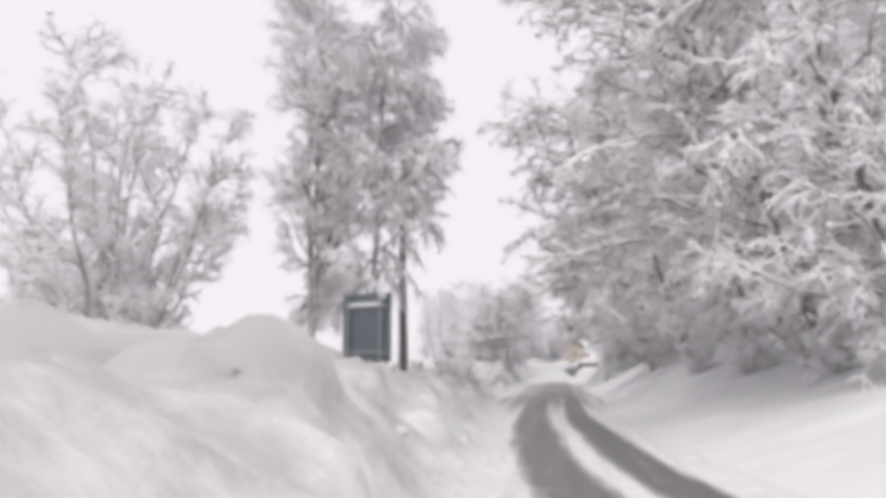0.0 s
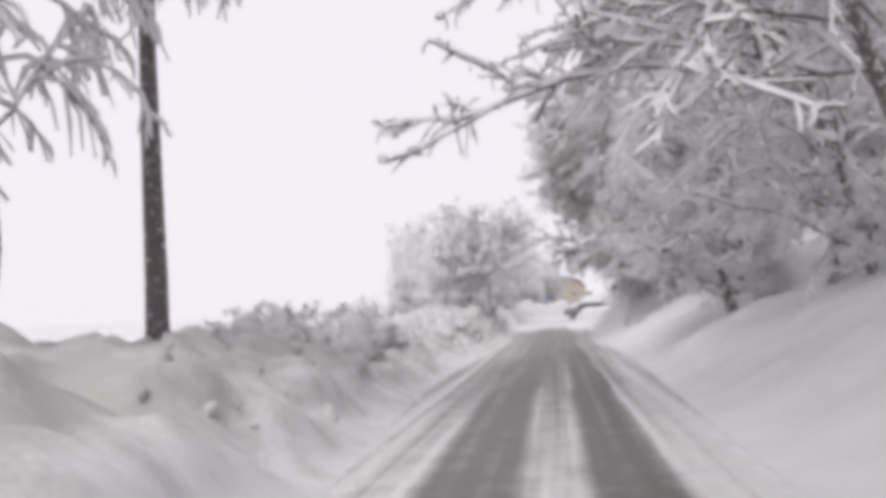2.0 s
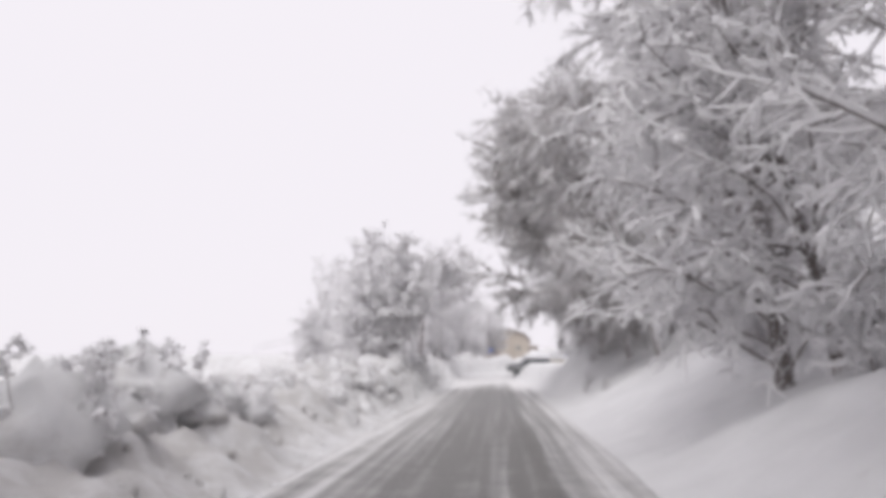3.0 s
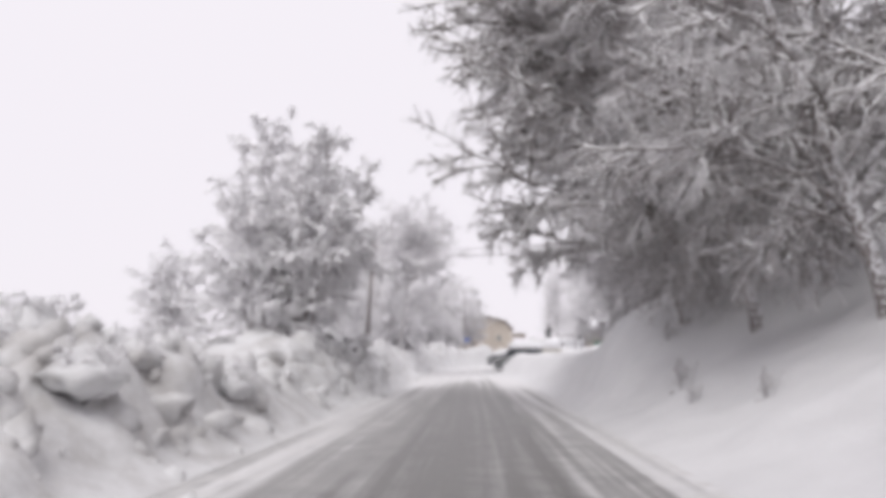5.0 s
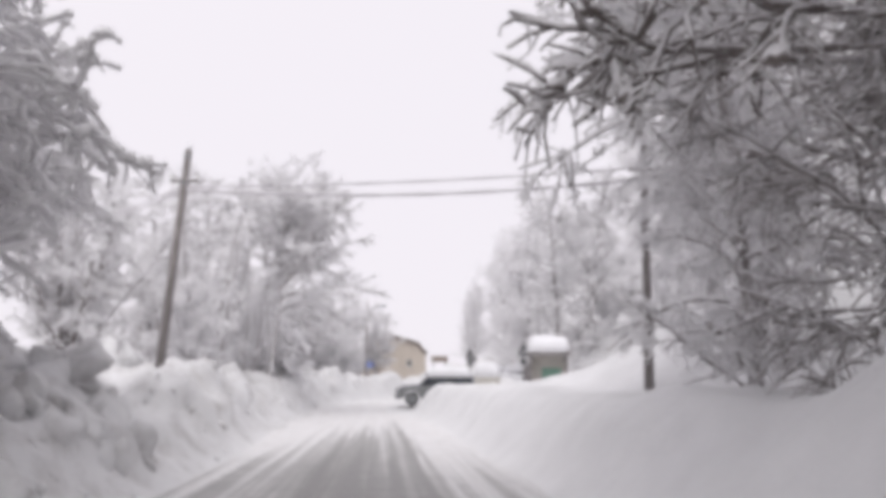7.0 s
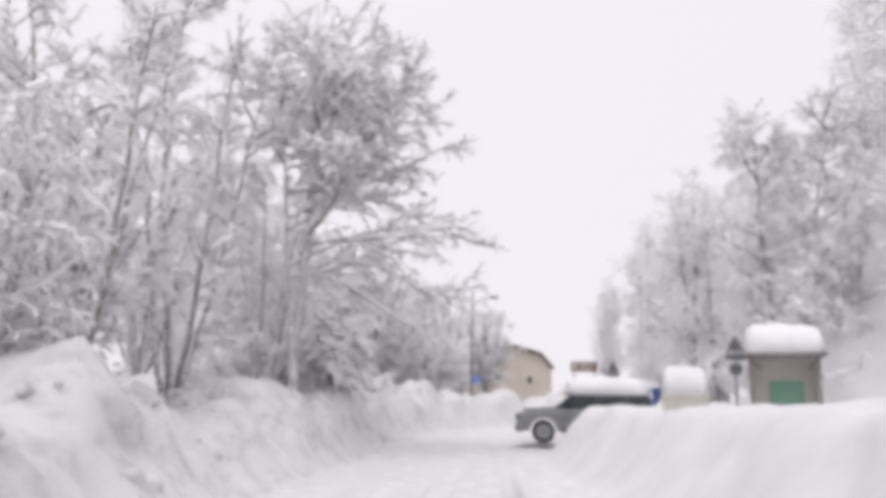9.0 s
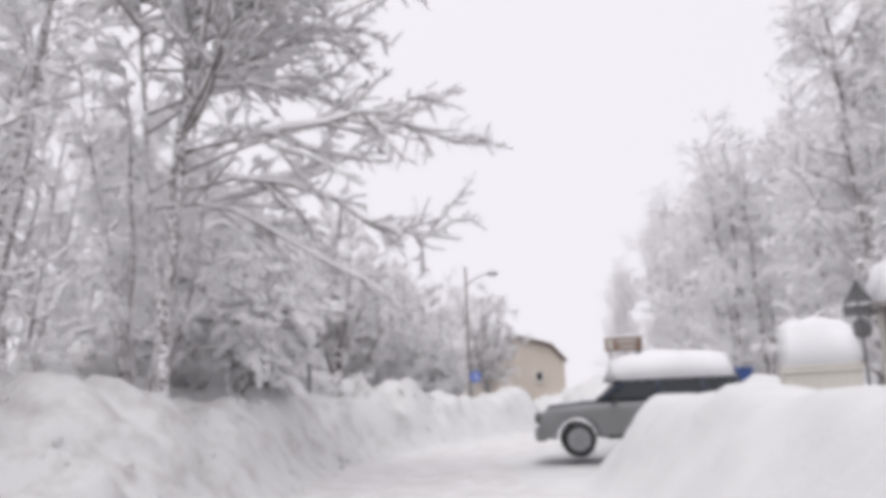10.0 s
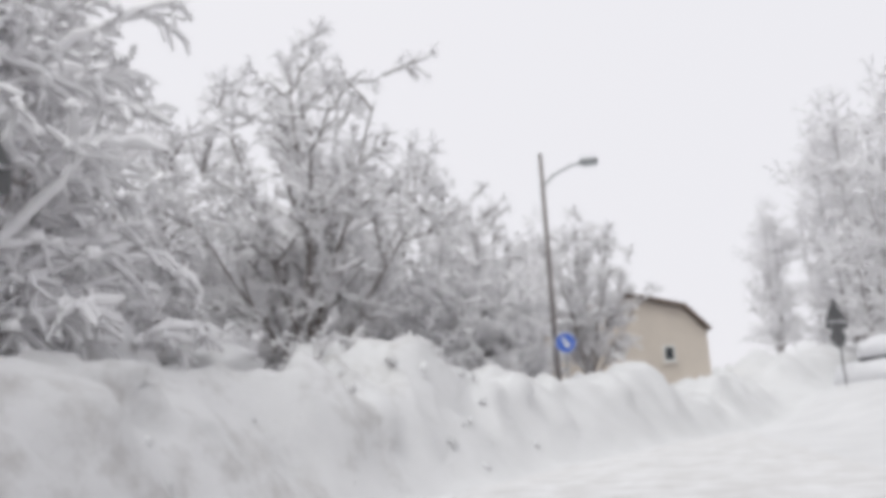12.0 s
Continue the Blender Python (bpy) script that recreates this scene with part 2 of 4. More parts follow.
# ---- ground ----
def bend(y):
    """How far the road's middle lies to the right at the start."""
    return 0.95 * (np.clip(26 - np.clip(y, -10, 26), 0, 36) / 18) ** 2


def left_edge(y):
    return bend(y) + np.interp(y, [-30, 0, 20, 34, 60, 75, 86, 104, 110, 116, 121, 130, 150, 400], [-1.4, -1.3, -1.4, -2.3, -2.7, -2.6, -3.2, -3.4, -2.6, -0.6, 1.6, 6.5, 17, 120])


def right_edge(y):
    return bend(y) + np.interp(y, [-30, 0, 24, 38, 62, 70, 90, 97, 100, 101.3, 106, 112, 120, 400], [1.5, 1.5, 1.5, 1.8, 1.9, 2.1, 1.9, 1.3, 1.5, 3.1, 5.2, 8.5, 20, 130])


def bed(y):
    """How high the road's bed climbs towards the junction."""
    return 0.25 * sstep(98, 105, y) + 0.6 * sstep(106, 140, y)


def height(x, y):
    """The snow surface: the road's bed, the ploughed banks on both sides and the slopes behind them."""
    rise = bed(y) + 0.02 * np.clip(y - 140, 0, 200) + 1.2 * sstep(4, 9, x) * sstep(112, 128, y)
    u, v = left_edge(y) - x, x - right_edge(y)
    lump = fbm(x, y, 1.7, 4) * np.interp(y, [0, 12, 24, 36], [0.4, 0.5, 0.6, 1.0])
    chunk = fbm(x + 40, y, 0.6, 3)
    crest = np.interp(y, [-30, 0, 12, 18, 27, 34, 56, 64, 80, 92, 104, 125, 160], [1.25, 1.25, 1.25, 0.98, 1.1, 0.76, 1.05, 1.35, 1.4, 1.5, 1.5, 1.3, 1.3])
    wide = np.interp(y, [0, 25, 40, 70, 400], [1.9, 1.8, 1.6, 1.5, 1.8])
    mound = fbm(x + 90, y + 20, 2.6, 3)
    rough = np.interp(y, [0, 30, 60, 85, 400], [0.12, 0.15, 0.4, 0.75, 0.75])
    bank = crest * sstep(-0.05, 1.0, u / wide) * (1 + 0.25 * lump + rough * mound)
    fall = np.interp(y, [-30, 14, 30, 58, 72, 400], [1, 1, 1, 1, 0.15, 0])
    bank = bank - fall * (2.6 * sstep(4.5, 13, u) + 0.12 * np.clip(u - 13, 0, 120))
    ridge = np.abs(fbm(x + 11, y + 5, 1.1, 3))
    bank = bank + (0.34 * lump - 0.35 * ridge + 0.1) * sstep(0.2, 1.6, u) + np.interp(y, [0, 10, 30, 45], [0.4, 0.45, 0.45, 0.45]) * chunk * sstep(0.0, 0.9, u) * (1 - 0.6 * sstep(4, 9, u))
    bank = bank + 0.48 * sstep(0.2, 1.1, u) * sstep(98, 101, y) * (1 - sstep(106.5, 108.5, y))
    # right: a wooded slope first, further on a ploughed bank with a level yard behind it
    slope = 0.25 * sstep(-0.1, 0.9, v) + 0.52 * np.clip(v - 0.7, 0, 5) + 0.38 * np.clip(v - 5.7, 0, 60)
    slope = slope * np.interp(y, [-30, 0, 12, 22, 34], [0.5, 0.5, 0.6, 0.8, 1.0])
    yard = np.interp(y, [60, 90, 98, 103, 110, 118], [1.3, 1.3, 1.4, 1.2, 0.9, 0.2]) * sstep(0, 1.5, v) - 0.2 * sstep(1.8, 4, v) * np.interp(y, [60, 98, 104], [1, 1, 0.0])
    yard = yard + 0.45 * np.exp(-((x - 6.6) ** 2 + (y - 107) ** 2) / 5) + 0.55 * np.clip(x - 13, 0, 70) + 0.5 * np.exp(-((x - 7.5) ** 2 + (y - 88) ** 2) / 12)
    yard = yard + 2.4 * sstep(4.5, 10, x) * sstep(67, 73, y) * (1 - sstep(82, 91, y))
    slope = slope + 1.25 * sstep(0.2, 1.7, v) * (1 - 0.7 * sstep(3, 6, v)) * sstep(55.5, 60, y)
    yard = yard + 0.45 * np.clip(x - 9.5, 0, 30) * sstep(106, 114, y)
    rise = rise + 0.1 * sstep(0.2, 1.3, x) * sstep(98.5, 100.8, y) * (1 - sstep(104.5, 107, y)) + 0.6 * np.exp(-((x - 4.2) ** 2 / 5 + (y - 105.3) ** 2 / 0.9))
    w = sstep(61.5, 66, y)
    right = slope * (1 - w) + yard * w + (0.24 * lump + 0.05 * chunk) * sstep(0.2, 1.8, v)
    return np.where(u > 0, bank, np.where(v > 0, right, 0)) + rise - 0.02


def ground_level(x, y):
    return float(height(np.array([float(x)]), np.array([float(y)]))[0])


def spaced(*runs):
    """Grid lines: (start, end, step) runs laid end to end."""
    out = []
    for a, b, s in runs:
        out += list(np.arange(a, b - 1e-6, s))
    return np.array(out + [runs[-1][1]])


def sheet(name, xs, ys, zfun, material):
    X, Y = np.meshgrid(xs, ys)
    Z = zfun(X, Y)
    # the faces of the ploughed banks bulge and break off unevenly
    u, v = left_edge(Y) - X, X - right_edge(Y)
    face = sstep(0.3, 0.9, u) * (1 - sstep(2.2, 3.4, u)) - 0.5 * sstep(0.3, 0.9, v) * (1 - sstep(2.2, 3.4, v))
    bulge = fbm(Y + 33, Z * 1.6 + 5, 0.8, 3)
    V = np.stack([X + 0.42 * bulge * face, Y + 0.3 * fbm(X * 0.7 + Y, Z * 1.5, 0.7, 2) * np.abs(face), Z], -1).reshape(-1, 3)
    i = np.arange(len(ys) - 1)[:, None] * len(xs) + np.arange(len(xs) - 1)[None]
    F = np.stack([i, i + 1, i + 1 + len(xs), i + len(xs)], -1).reshape(-1, 4)
    return mesh_object(name, V, F, material)


gx = spaced((-900, -120, 60), (-120, -20, 8), (-20, -9, 0.8), (-9, -4.6, 0.3), (-4.6, -1.6, 0.13), (-1.6, 1.6, 0.2), (1.6, 5.0, 0.15), (5.0, 12, 0.4), (12, 40, 2), (40, 120, 8), (120, 900, 60))
gy = spaced((-300, -20, 20), (-20, 2, 1), (2, 70, 0.2), (70, 130, 0.25), (130, 170, 1), (170, 300, 8), (300, 1500, 80))
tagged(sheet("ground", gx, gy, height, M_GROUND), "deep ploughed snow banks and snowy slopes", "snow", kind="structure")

ry = spaced((-20, 125, 0.5))
rv, rf = [], []
for k, y in enumerate(ry):
    for j in range(9):
        x = left_edge(y) - 0.25 + (right_edge(y) + 0.5 - left_edge(y)) * j / 8 if y < 108 else -2.8 + 6.5 * j / 8
        rv.append((x, y, float(bed(y))))
    if k:
        a = (k - 1) * 9
        rf += [(a + j, a + j + 1, a + j + 10, a + j + 9) for j in range(8)]
tagged(mesh_object("road", rv, rf, M_ROAD), "narrow asphalt road with slush and dark wheel tracks", "road", kind="structure")


# ---- trees ----
def tubes(P, R, sides):
    """Vertices and quads of a bundle of tubes: P (m, n, 3) centre lines, R (m, n) radii."""
    m, n, _ = P.shape
    T = np.gradient(P, axis=1)
    T /= np.linalg.norm(T, axis=2, keepdims=True) + 1e-9
    ref = np.where(np.abs(T[..., 2:3]) > 0.9, np.array([1.0, 0, 0]), np.array([0, 0, 1.0]))
    A = np.cross(T, ref)
    A /= np.linalg.norm(A, axis=2, keepdims=True) + 1e-9
    B = np.cross(A, T)
    ang = np.arange(sides) * 2 * math.pi / sides
    V = P[:, :, None] + R[:, :, None, None] * (np.cos(ang)[:, None] * A[:, :, None] + np.sin(ang)[:, None] * B[:, :, None])
    idx = np.arange(m * n * sides).reshape(m, n, sides)
    nxt = np.roll(idx, -1, axis=2)
    F = np.stack([idx[:, :-1], nxt[:, :-1], nxt[:, 1:], idx[:, 1:]], -1)
    return V.reshape(-1, 3), F.reshape(-1, 4)


def joined(bundles):
    V, F, o = [], [], 0
    for v, f in bundles:
        V.append(v)
        F.append(f + o)
        o += len(v)
    return np.concatenate(V), np.concatenate(F)


def shoots(rng, P, count, t0, t1, angle, length, n, pull, jitter, bias=None, flat=0.0):
    """count shoots from each line of P: they leave at the angle, are pulled by pull (up or down) and bias, and wander."""
    m, k, _ = P.shape
    who = np.repeat(np.arange(m), count)
    t = rng.uniform(t0, t1, m * count) * (k - 1)
    i = np.minimum(t.astype(int), k - 2)
    f = (t - i)[:, None]
    start = P[who, i] * (1 - f) + P[who, i + 1] * f
    along = P[who, i + 1] - P[who, i]
    along /= np.linalg.norm(along, axis=1, keepdims=True) + 1e-9
    side = rng.normal(size=(m * count, 3))
    side[:, 2] *= 1 - flat
    side -= along * (side * along).sum(1, keepdims=True)
    side /= np.linalg.norm(side, axis=1, keepdims=True) + 1e-9
    a = np.radians(rng.normal(angle, 12, m * count))[:, None]
    d = along * np.cos(a) + side * np.sin(a)
    if bias is not None:
        d = d + np.asarray(bias)
        d /= np.linalg.norm(d, axis=1, keepdims=True)
    rel = 1 - 0.55 * (t / (k - 1))
    step = (length * rel * rng.uniform(0.6, 1.25, m * count) / (n - 1))[:, None]
    out = np.empty((m * count, n, 3))
    out[:, 0] = start
    for s in range(1, n):
        d = d + rng.normal(size=d.shape) * jitter + np.array([0, 0, pull])
        d /= np.linalg.norm(d, axis=1, keepdims=True)
        out[:, s] = out[:, s - 1] + d * step
    return out


def loaded(rng, P, bare, thick, sides, lift=0.5):
    """Uneven rolls of snow lying on branches, thinner on steep runs."""
    m, n, _ = P.shape
    T = np.gradient(P, axis=1)
    T /= np.linalg.norm(T, axis=2, keepdims=True) + 1e-9
    level = np.sqrt(np.clip(1 - T[..., 2] ** 2, 0, 1))
    R = thick * (0.35 + 0.65 * level) * rng.uniform(0.65, 1.25, (m, n))
    R *= np.where(rng.rand(m, n) < 0.1, 0.35, 1)
    R[:, -1] *= 0.7
    Q = P.copy()
    Q[..., 2] += R * lift
    return tubes(Q, R + bare, sides)


def pads(rng, P, thick, share):
    """Soft pads of snow resting on a share of the branch joints."""
    at = P[:, 1:].reshape(-1, 3)
    at = at[rng.rand(len(at)) < share]
    r = thick * rng.uniform(1.1, 2.5, (len(at), 1))
    low, top = np.array([(1, 0), (0, 1), (-1, 0), (0, -1)], float), 0.72
    tip = np.concatenate([np.c_[low, np.full(4, -0.45)], np.c_[low * top, np.full(4, 0.55)]])
    a = rng.uniform(0, 1.57, len(at))
    ca, sa = np.cos(a)[:, None], np.sin(a)[:, None]
    V = np.empty((len(at), 8, 3))
    V[..., 0] = (tip[:, 0] * ca - tip[:, 1] * sa) * 1.4 * r
    V[..., 1] = (tip[:, 0] * sa + tip[:, 1] * ca) * 1.15 * r
    V[..., 2] = tip[:, 2] * 1.1 * r
    V *= rng.uniform(0.7, 1.3, (len(at), 8, 1))
    V += at[:, None] + np.array([0, 0, 0.6]) * r[:, None]
    f = np.array([(3, 2, 1, 0), (4, 5, 6, 7), (0, 1, 5, 4), (1, 2, 6, 5), (2, 3, 7, 6), (3, 0, 4, 7)])
    return V.reshape(-1, 3), (f[None] + 8 * np.arange(len(at))[:, None, None]).reshape(-1, 4)


def taper(P, r0, r1):
    return np.broadcast_to(np.linspace(r0, r1, P.shape[1]), P.shape[:2])


def tree_meshes(seed, tall, stems=1, lean=(0, 0), trunk=0.14, spread=2.6, limbs=12, low=0.25, rise=0.05, droop=-0.1, branches=8, twigs=8, snow=0.04, thin=0.8, bias=None, limb_angle=55, fork=0.0, fine=1.0, wobble=0.05, bends=3, limb_width=0.25, clumps=0.2, split=0.0, branch=0.42, lines=1, bow=0.8, lift=0.8, dome=0.0, kink=0.3):
    """Meshes for the wood (stems, limbs, branches, twigs) and for the snow lying on it, of one bare tree at the origin.
    split: the height share at which the stems part; lines: 1 shows the wood of the branches, 2 that of the twigs too;
    dome: how much lower the outer stems of a round crown end."""
    rng = np.random.RandomState(seed)
    n = 12
    S = np.empty((stems, n, 3))
    turn0 = rng.uniform(0, 6.28)
    t = np.linspace(0, 1, n)
    free = np.clip((t - split) / (1 - split), 0, 1)
    for s in range(stems):
        a = turn0 + s * 6.28 / stems + rng.uniform(-0.4, 0.4)
        out = fork * (0.5 + 0.5 * rng.rand()) if stems > 1 else 0
        h = tall * (1 if s == 0 else rng.uniform(0.78, 0.97))
        if dome:
            a, out = turn0 + 2.4 * s, fork * math.sqrt((s + 0.3) / stems)
            h = tall * (1 - dome * (s + 0.3) / stems) * rng.uniform(0.93, 1.05)
        S[s, :, 0] = lean[0] * t ** 1.4 + math.cos(a) * out * free ** bow + wobble * np.cumsum(rng.normal(size=n)) * (free > 0)
        S[s, :, 1] = lean[1] * t ** 1.4 + math.sin(a) * out * free ** bow + wobble * np.cumsum(rng.normal(size=n)) * (free > 0)
        S[s, :, 2] = h * t - 0.4 * (1 - t)
    S[:, 0, :2] = 0.1 * rng.normal(size=(stems, 2)) * (stems > 1 and split == 0)
    L1 = shoots(rng, S, limbs, low, 0.99, limb_angle, spread, 7, rise, 0.17, bias)
    L2 = shoots(rng, np.concatenate([L1, S[:, -7:]]), branches, 0.15, 1.0, 42, spread * branch, 5, droop * 0.6, 0.15, None, 0.3)
    L3 = shoots(rng, L2, twigs, 0.1, 1.0, 40, spread * 0.19 * fine, bends, droop * 5.4 / bends, kink, None, 0.2)
    girth = taper(S, trunk, trunk * 0.15) * np.where((t > split) & (split > 0) & (stems > 2), 0.55, 1.0)
    wood = [tubes(S[:, :-1], girth[:, :-1], 8), tubes(L1, taper(L1, trunk * limb_width, 0.012), 4)]
    if lines:
        wood.append(tubes(L2, taper(L2, 0.017, 0.007), 3))
    if lines > 1:
        wood.append(tubes(L3, taper(L3, 0.009, 0.005), 3))
    crown = [loaded(rng, L1[:, 1:], 0.004, snow * 1.3, 4, lift), loaded(rng, L2, 0.003, snow * 1.05, 3, lift), loaded(rng, L3, 0.002, snow * thin, 3, lift)]
    if clumps:
        crown.append(pads(rng, L2, min(snow, 0.04), clumps))
    return joined(wood), joined(crown)


def snow_mound(seed, tall, wide):
    """The rounded, knobbly heap of snow that buries a shrub, as points and triangles."""
    ico = bmesh.new()
    bmesh.ops.create_icosphere(ico, subdivisions=3, radius=1.0)
    P = np.array([v.co[:] for v in ico.verts])
    tris = np.array([[v.index for v in f.verts] for f in ico.faces])
    ico.free()
    a, b = P[:, 0] * 2 + 9 * seed, P[:, 1] * 2 + 1.7 * P[:, 2]
    swell = 1 + 0.55 * fbm(a, b, 1.5, 2) + 0.7 * np.abs(fbm(a + 5, b + P[:, 2], 0.5, 3)) + 0.35 * fbm(a, b + 2 * P[:, 2], 0.3, 2)
    top = np.clip(P[:, 2], 0, 1)
    shape = P * swell[:, None] * np.c_[wide * (0.72 - 0.4 * top), wide * (0.72 - 0.4 * top), np.full(len(P), tall * 0.45)]
    return shape + (0, 0, tall * 0.3), tris


KINDS = {}


def tree(kind, x, y, turn=0.0, scale=1.0, label="", sink=0.0, name="tree", category="tree", group="roadside trees", coat=None, bark=None, mound=False, **how):
    """A snow-laden tree on the snow surface; trees of one kind share their meshes."""
    z = ground_level(x, y) - sink
    if kind in KINDS:
        ob = copy_thing(KINDS[kind], pose(x, y, z, 0, 0, turn))
        ob.scale = (scale, scale, scale)
        return tagged(ob, label)
    wood, crown = tree_meshes(**how)
    ob = thing(name, pose(x, y, z, 0, 0, turn), label, category, group)
    ob.scale = (scale, scale, scale)
    mesh_object("trunk", *wood, bark or M_BARK, ob, "brown-grey bark dusted with snow")
    mesh_object("crown", *crown, coat or M_LOADED, ob, "bare twigs thickly loaded with snow")
    if mound:
        mesh_object("snow_load", *snow_mound(how["seed"], how["tall"], how["fork"]), M_GROUND, ob, "knobbly heap of settled snow")
    KINDS[kind] = ob
    return ob

# ---- roadside trees on the open side ----
tree("fan", -11.4, 20.3, 20, 1.22, label="bare many-stemmed tree covered in snow behind the bank", coat=M_TREESNOW, bark=M_PALEBARK, seed=6, tall=8.9, stems=15, fork=3.4, bow=1.1, dome=0.42, trunk=0.08, spread=1.8, limbs=12, low=0.25, rise=0.06, droop=-0.02, branches=6, twigs=4, snow=0.026, limb_angle=38, fine=1.2, clumps=0.06)
tree("fan", -16.6, 26.5, 160, 0.95, label="bare many-stemmed tree beyond the bank, white with snow")
tree("poplar", -7.0, 23.5, 0, label="tall roadside tree with upright snow-covered branches", coat=M_TREESNOW, bark=M_BARK, seed=5, tall=12.8, stems=3, fork=1.1, split=0.18, trunk=0.14, spread=2.7, limbs=26, low=0.2, rise=0.07, droop=-0.06, branches=8, twigs=6, snow=0.028, limb_angle=44, fine=1.2, clumps=0.08)
tree("hanging", -5.3, 24.6, 130, 0.92, label="slim roadside tree with hanging snow-covered branches", coat=M_TREESNOW, bark=M_BARK, seed=5, tall=11.4, trunk=0.13, spread=3.2, limbs=42, low=0.16, rise=-0.06, droop=-0.46, branches=9, twigs=9, snow=0.046, fine=1.3, branch=0.55, thin=0.95)
tree("bare_trunk", -5.06, 27.7, 0, label="straight tree with a bare patched trunk and high snowy branches", coat=M_TREESNOW, bark=M_BAREBARK, seed=8, tall=11.5, trunk=0.165, spread=2.8, limbs=30, low=0.42, rise=-0.02, droop=-0.14, branches=9, twigs=8, snow=0.038, wobble=0.01)
tree("spreading", -4.72, 63.3, 205, 1.08, label="bare round-crowned tree thick with snow above the bank", coat=M_TREESNOW, bark=M_PALEBARK, seed=12, tall=5.9, stems=13, fork=2.2, bow=1.0, split=0.1, dome=0.48, trunk=0.1, spread=1.5, limbs=9, low=0.2, rise=0.02, droop=-0.06, branches=5, twigs=4, snow=0.042, limb_angle=44, fine=1.1, clumps=0.4)
tree("weeping", -5.1, 66.6, 0, label="low spreading tree with drooping snow-laden branches beside the road", coat=M_TREESNOW, bark=M_PALEBARK, seed=16, tall=4.9, stems=3, fork=0.8, trunk=0.1, spread=3.3, limbs=18, low=0.12, rise=-0.02, droop=-0.2, branches=6, twigs=4, snow=0.062, bias=(0.25, 0, 0), limb_angle=58, fine=0.9, branch=0.46, lines=0, clumps=0.6)
tree("bowed", -8.4, 63.5, 250, 0.5, label="small tree bowed under heavy snow beyond the bank", coat=M_TREESNOW, bark=M_PALEBARK, seed=14, tall=5.6, stems=5, fork=1.5, trunk=0.07, spread=2.4, limbs=15, low=0.08, rise=-0.07, droop=-0.22, branches=6, twigs=4, snow=0.052, fine=0.9, clumps=0.3, lines=0)
tree("bowed", -5.7, 62.6, 40, 0.72, label="small tree bowed under heavy snow beside the round tree")
tree("weeping", -5.6, 69.6, 20, 0.85, label="low spreading tree with drooping snow-laden branches beside the road")
# grove behind the left bank
tree("slim", -7.3, 95.5, 0, label="many-stemmed bare tree with snow along thin branches", coat=M_TREESNOW, bark=M_SNOWBARK, seed=21, tall=9.8, stems=6, fork=2.6, trunk=0.085, spread=1.9, limbs=11, low=0.2, rise=0.05, droop=-0.05, branches=6, twigs=4, snow=0.034, limb_angle=48, lines=1, limb_width=0.3, clumps=0.1)
tree("bough", -4.95, 97.6, 0, 1.0, label="tall forked tree holding snow-thick boughs out over the road", coat=M_TREESNOW, bark=M_SNOWBARK, seed=29, tall=9.0, stems=3, fork=1.1, split=0.2, trunk=0.14, spread=6.8, limbs=13, low=0.36, rise=-0.01, droop=-0.045, bias=(0.75, -0.03, 0.0), branches=11, twigs=7, snow=0.038, fine=0.45, branch=0.3, lines=2, clumps=0.25, lift=0.95)
tree("wide_fan", -6.2, 118.7, 70, 1.16, label="bare tree with a wide fan of snowy branches behind the bank", coat=M_TREESNOW, bark=M_BARK, seed=27, tall=7.7, stems=15, fork=3.0, bow=0.95, split=0.16, dome=0.5, trunk=0.13, spread=1.7, limbs=10, low=0.25, rise=0.04, droop=-0.02, branches=6, twigs=5, snow=0.028, limb_angle=42, fine=1.2, clumps=0.06)
tree("bowed", -7.3, 103.6, 200, 0.95, label="small tree bent into white arcs by snow")
tree("arched", -5.35, 102.5, 0, label="low tree arched to the bank under thick cascading snow", coat=M_TREESNOW, bark=M_PALEBARK, seed=63, tall=2.2, stems=4, fork=0.75, lean=(0.6, 0.25), trunk=0.06, spread=1.6, limbs=14, low=0.3, rise=-0.1, droop=-0.24, bias=(0.45, 0.05, 0.0), branches=6, twigs=4, snow=0.1, fine=0.8, clumps=0.9, lines=0, thin=0.95, lift=0.95)
tree("bowed", -6.9, 108.6, 90, 1.2, label="small tree bent into white arcs by snow")
for k, (x, y, s) in enumerate(((-8.6, 121.5, 0.9), (-5.4, 122.4, 0.7), (-4.0, 121.6, 0.62), (-2.6, 123.8, 0.7), (-1.9, 121.9, 0.5), (-9.6, 115.4, 0.65), (-9.8, 117.6, 0.9))):
    tree("bowed", x, y, 77 * k, s, label="low tree bent over the bank by its snow")
tree("bowed", -8.6, 111.5, 20, 1.3, label="small tree bent into white arcs by snow")
tree("hanging", -8.8, 110.5, 50, 0.6, label="snow-heavy tree with hanging branches behind the bank")
tree("hanging", -9.6, 106.5, 170, 0.7, label="snow-heavy tree with hanging branches behind the bank")
tree("wide_fan", -0.3, 129.6, 200, 0.8, label="bare snowy tree beside the tan house")
tree("wide_fan", -3.4, 126.6, 20, 0.86, label="bare snowy tree behind the lamp post")
tree("slim", -4.8, 123.6, 120, 0.72, label="bare snowy tree behind the lamp post")
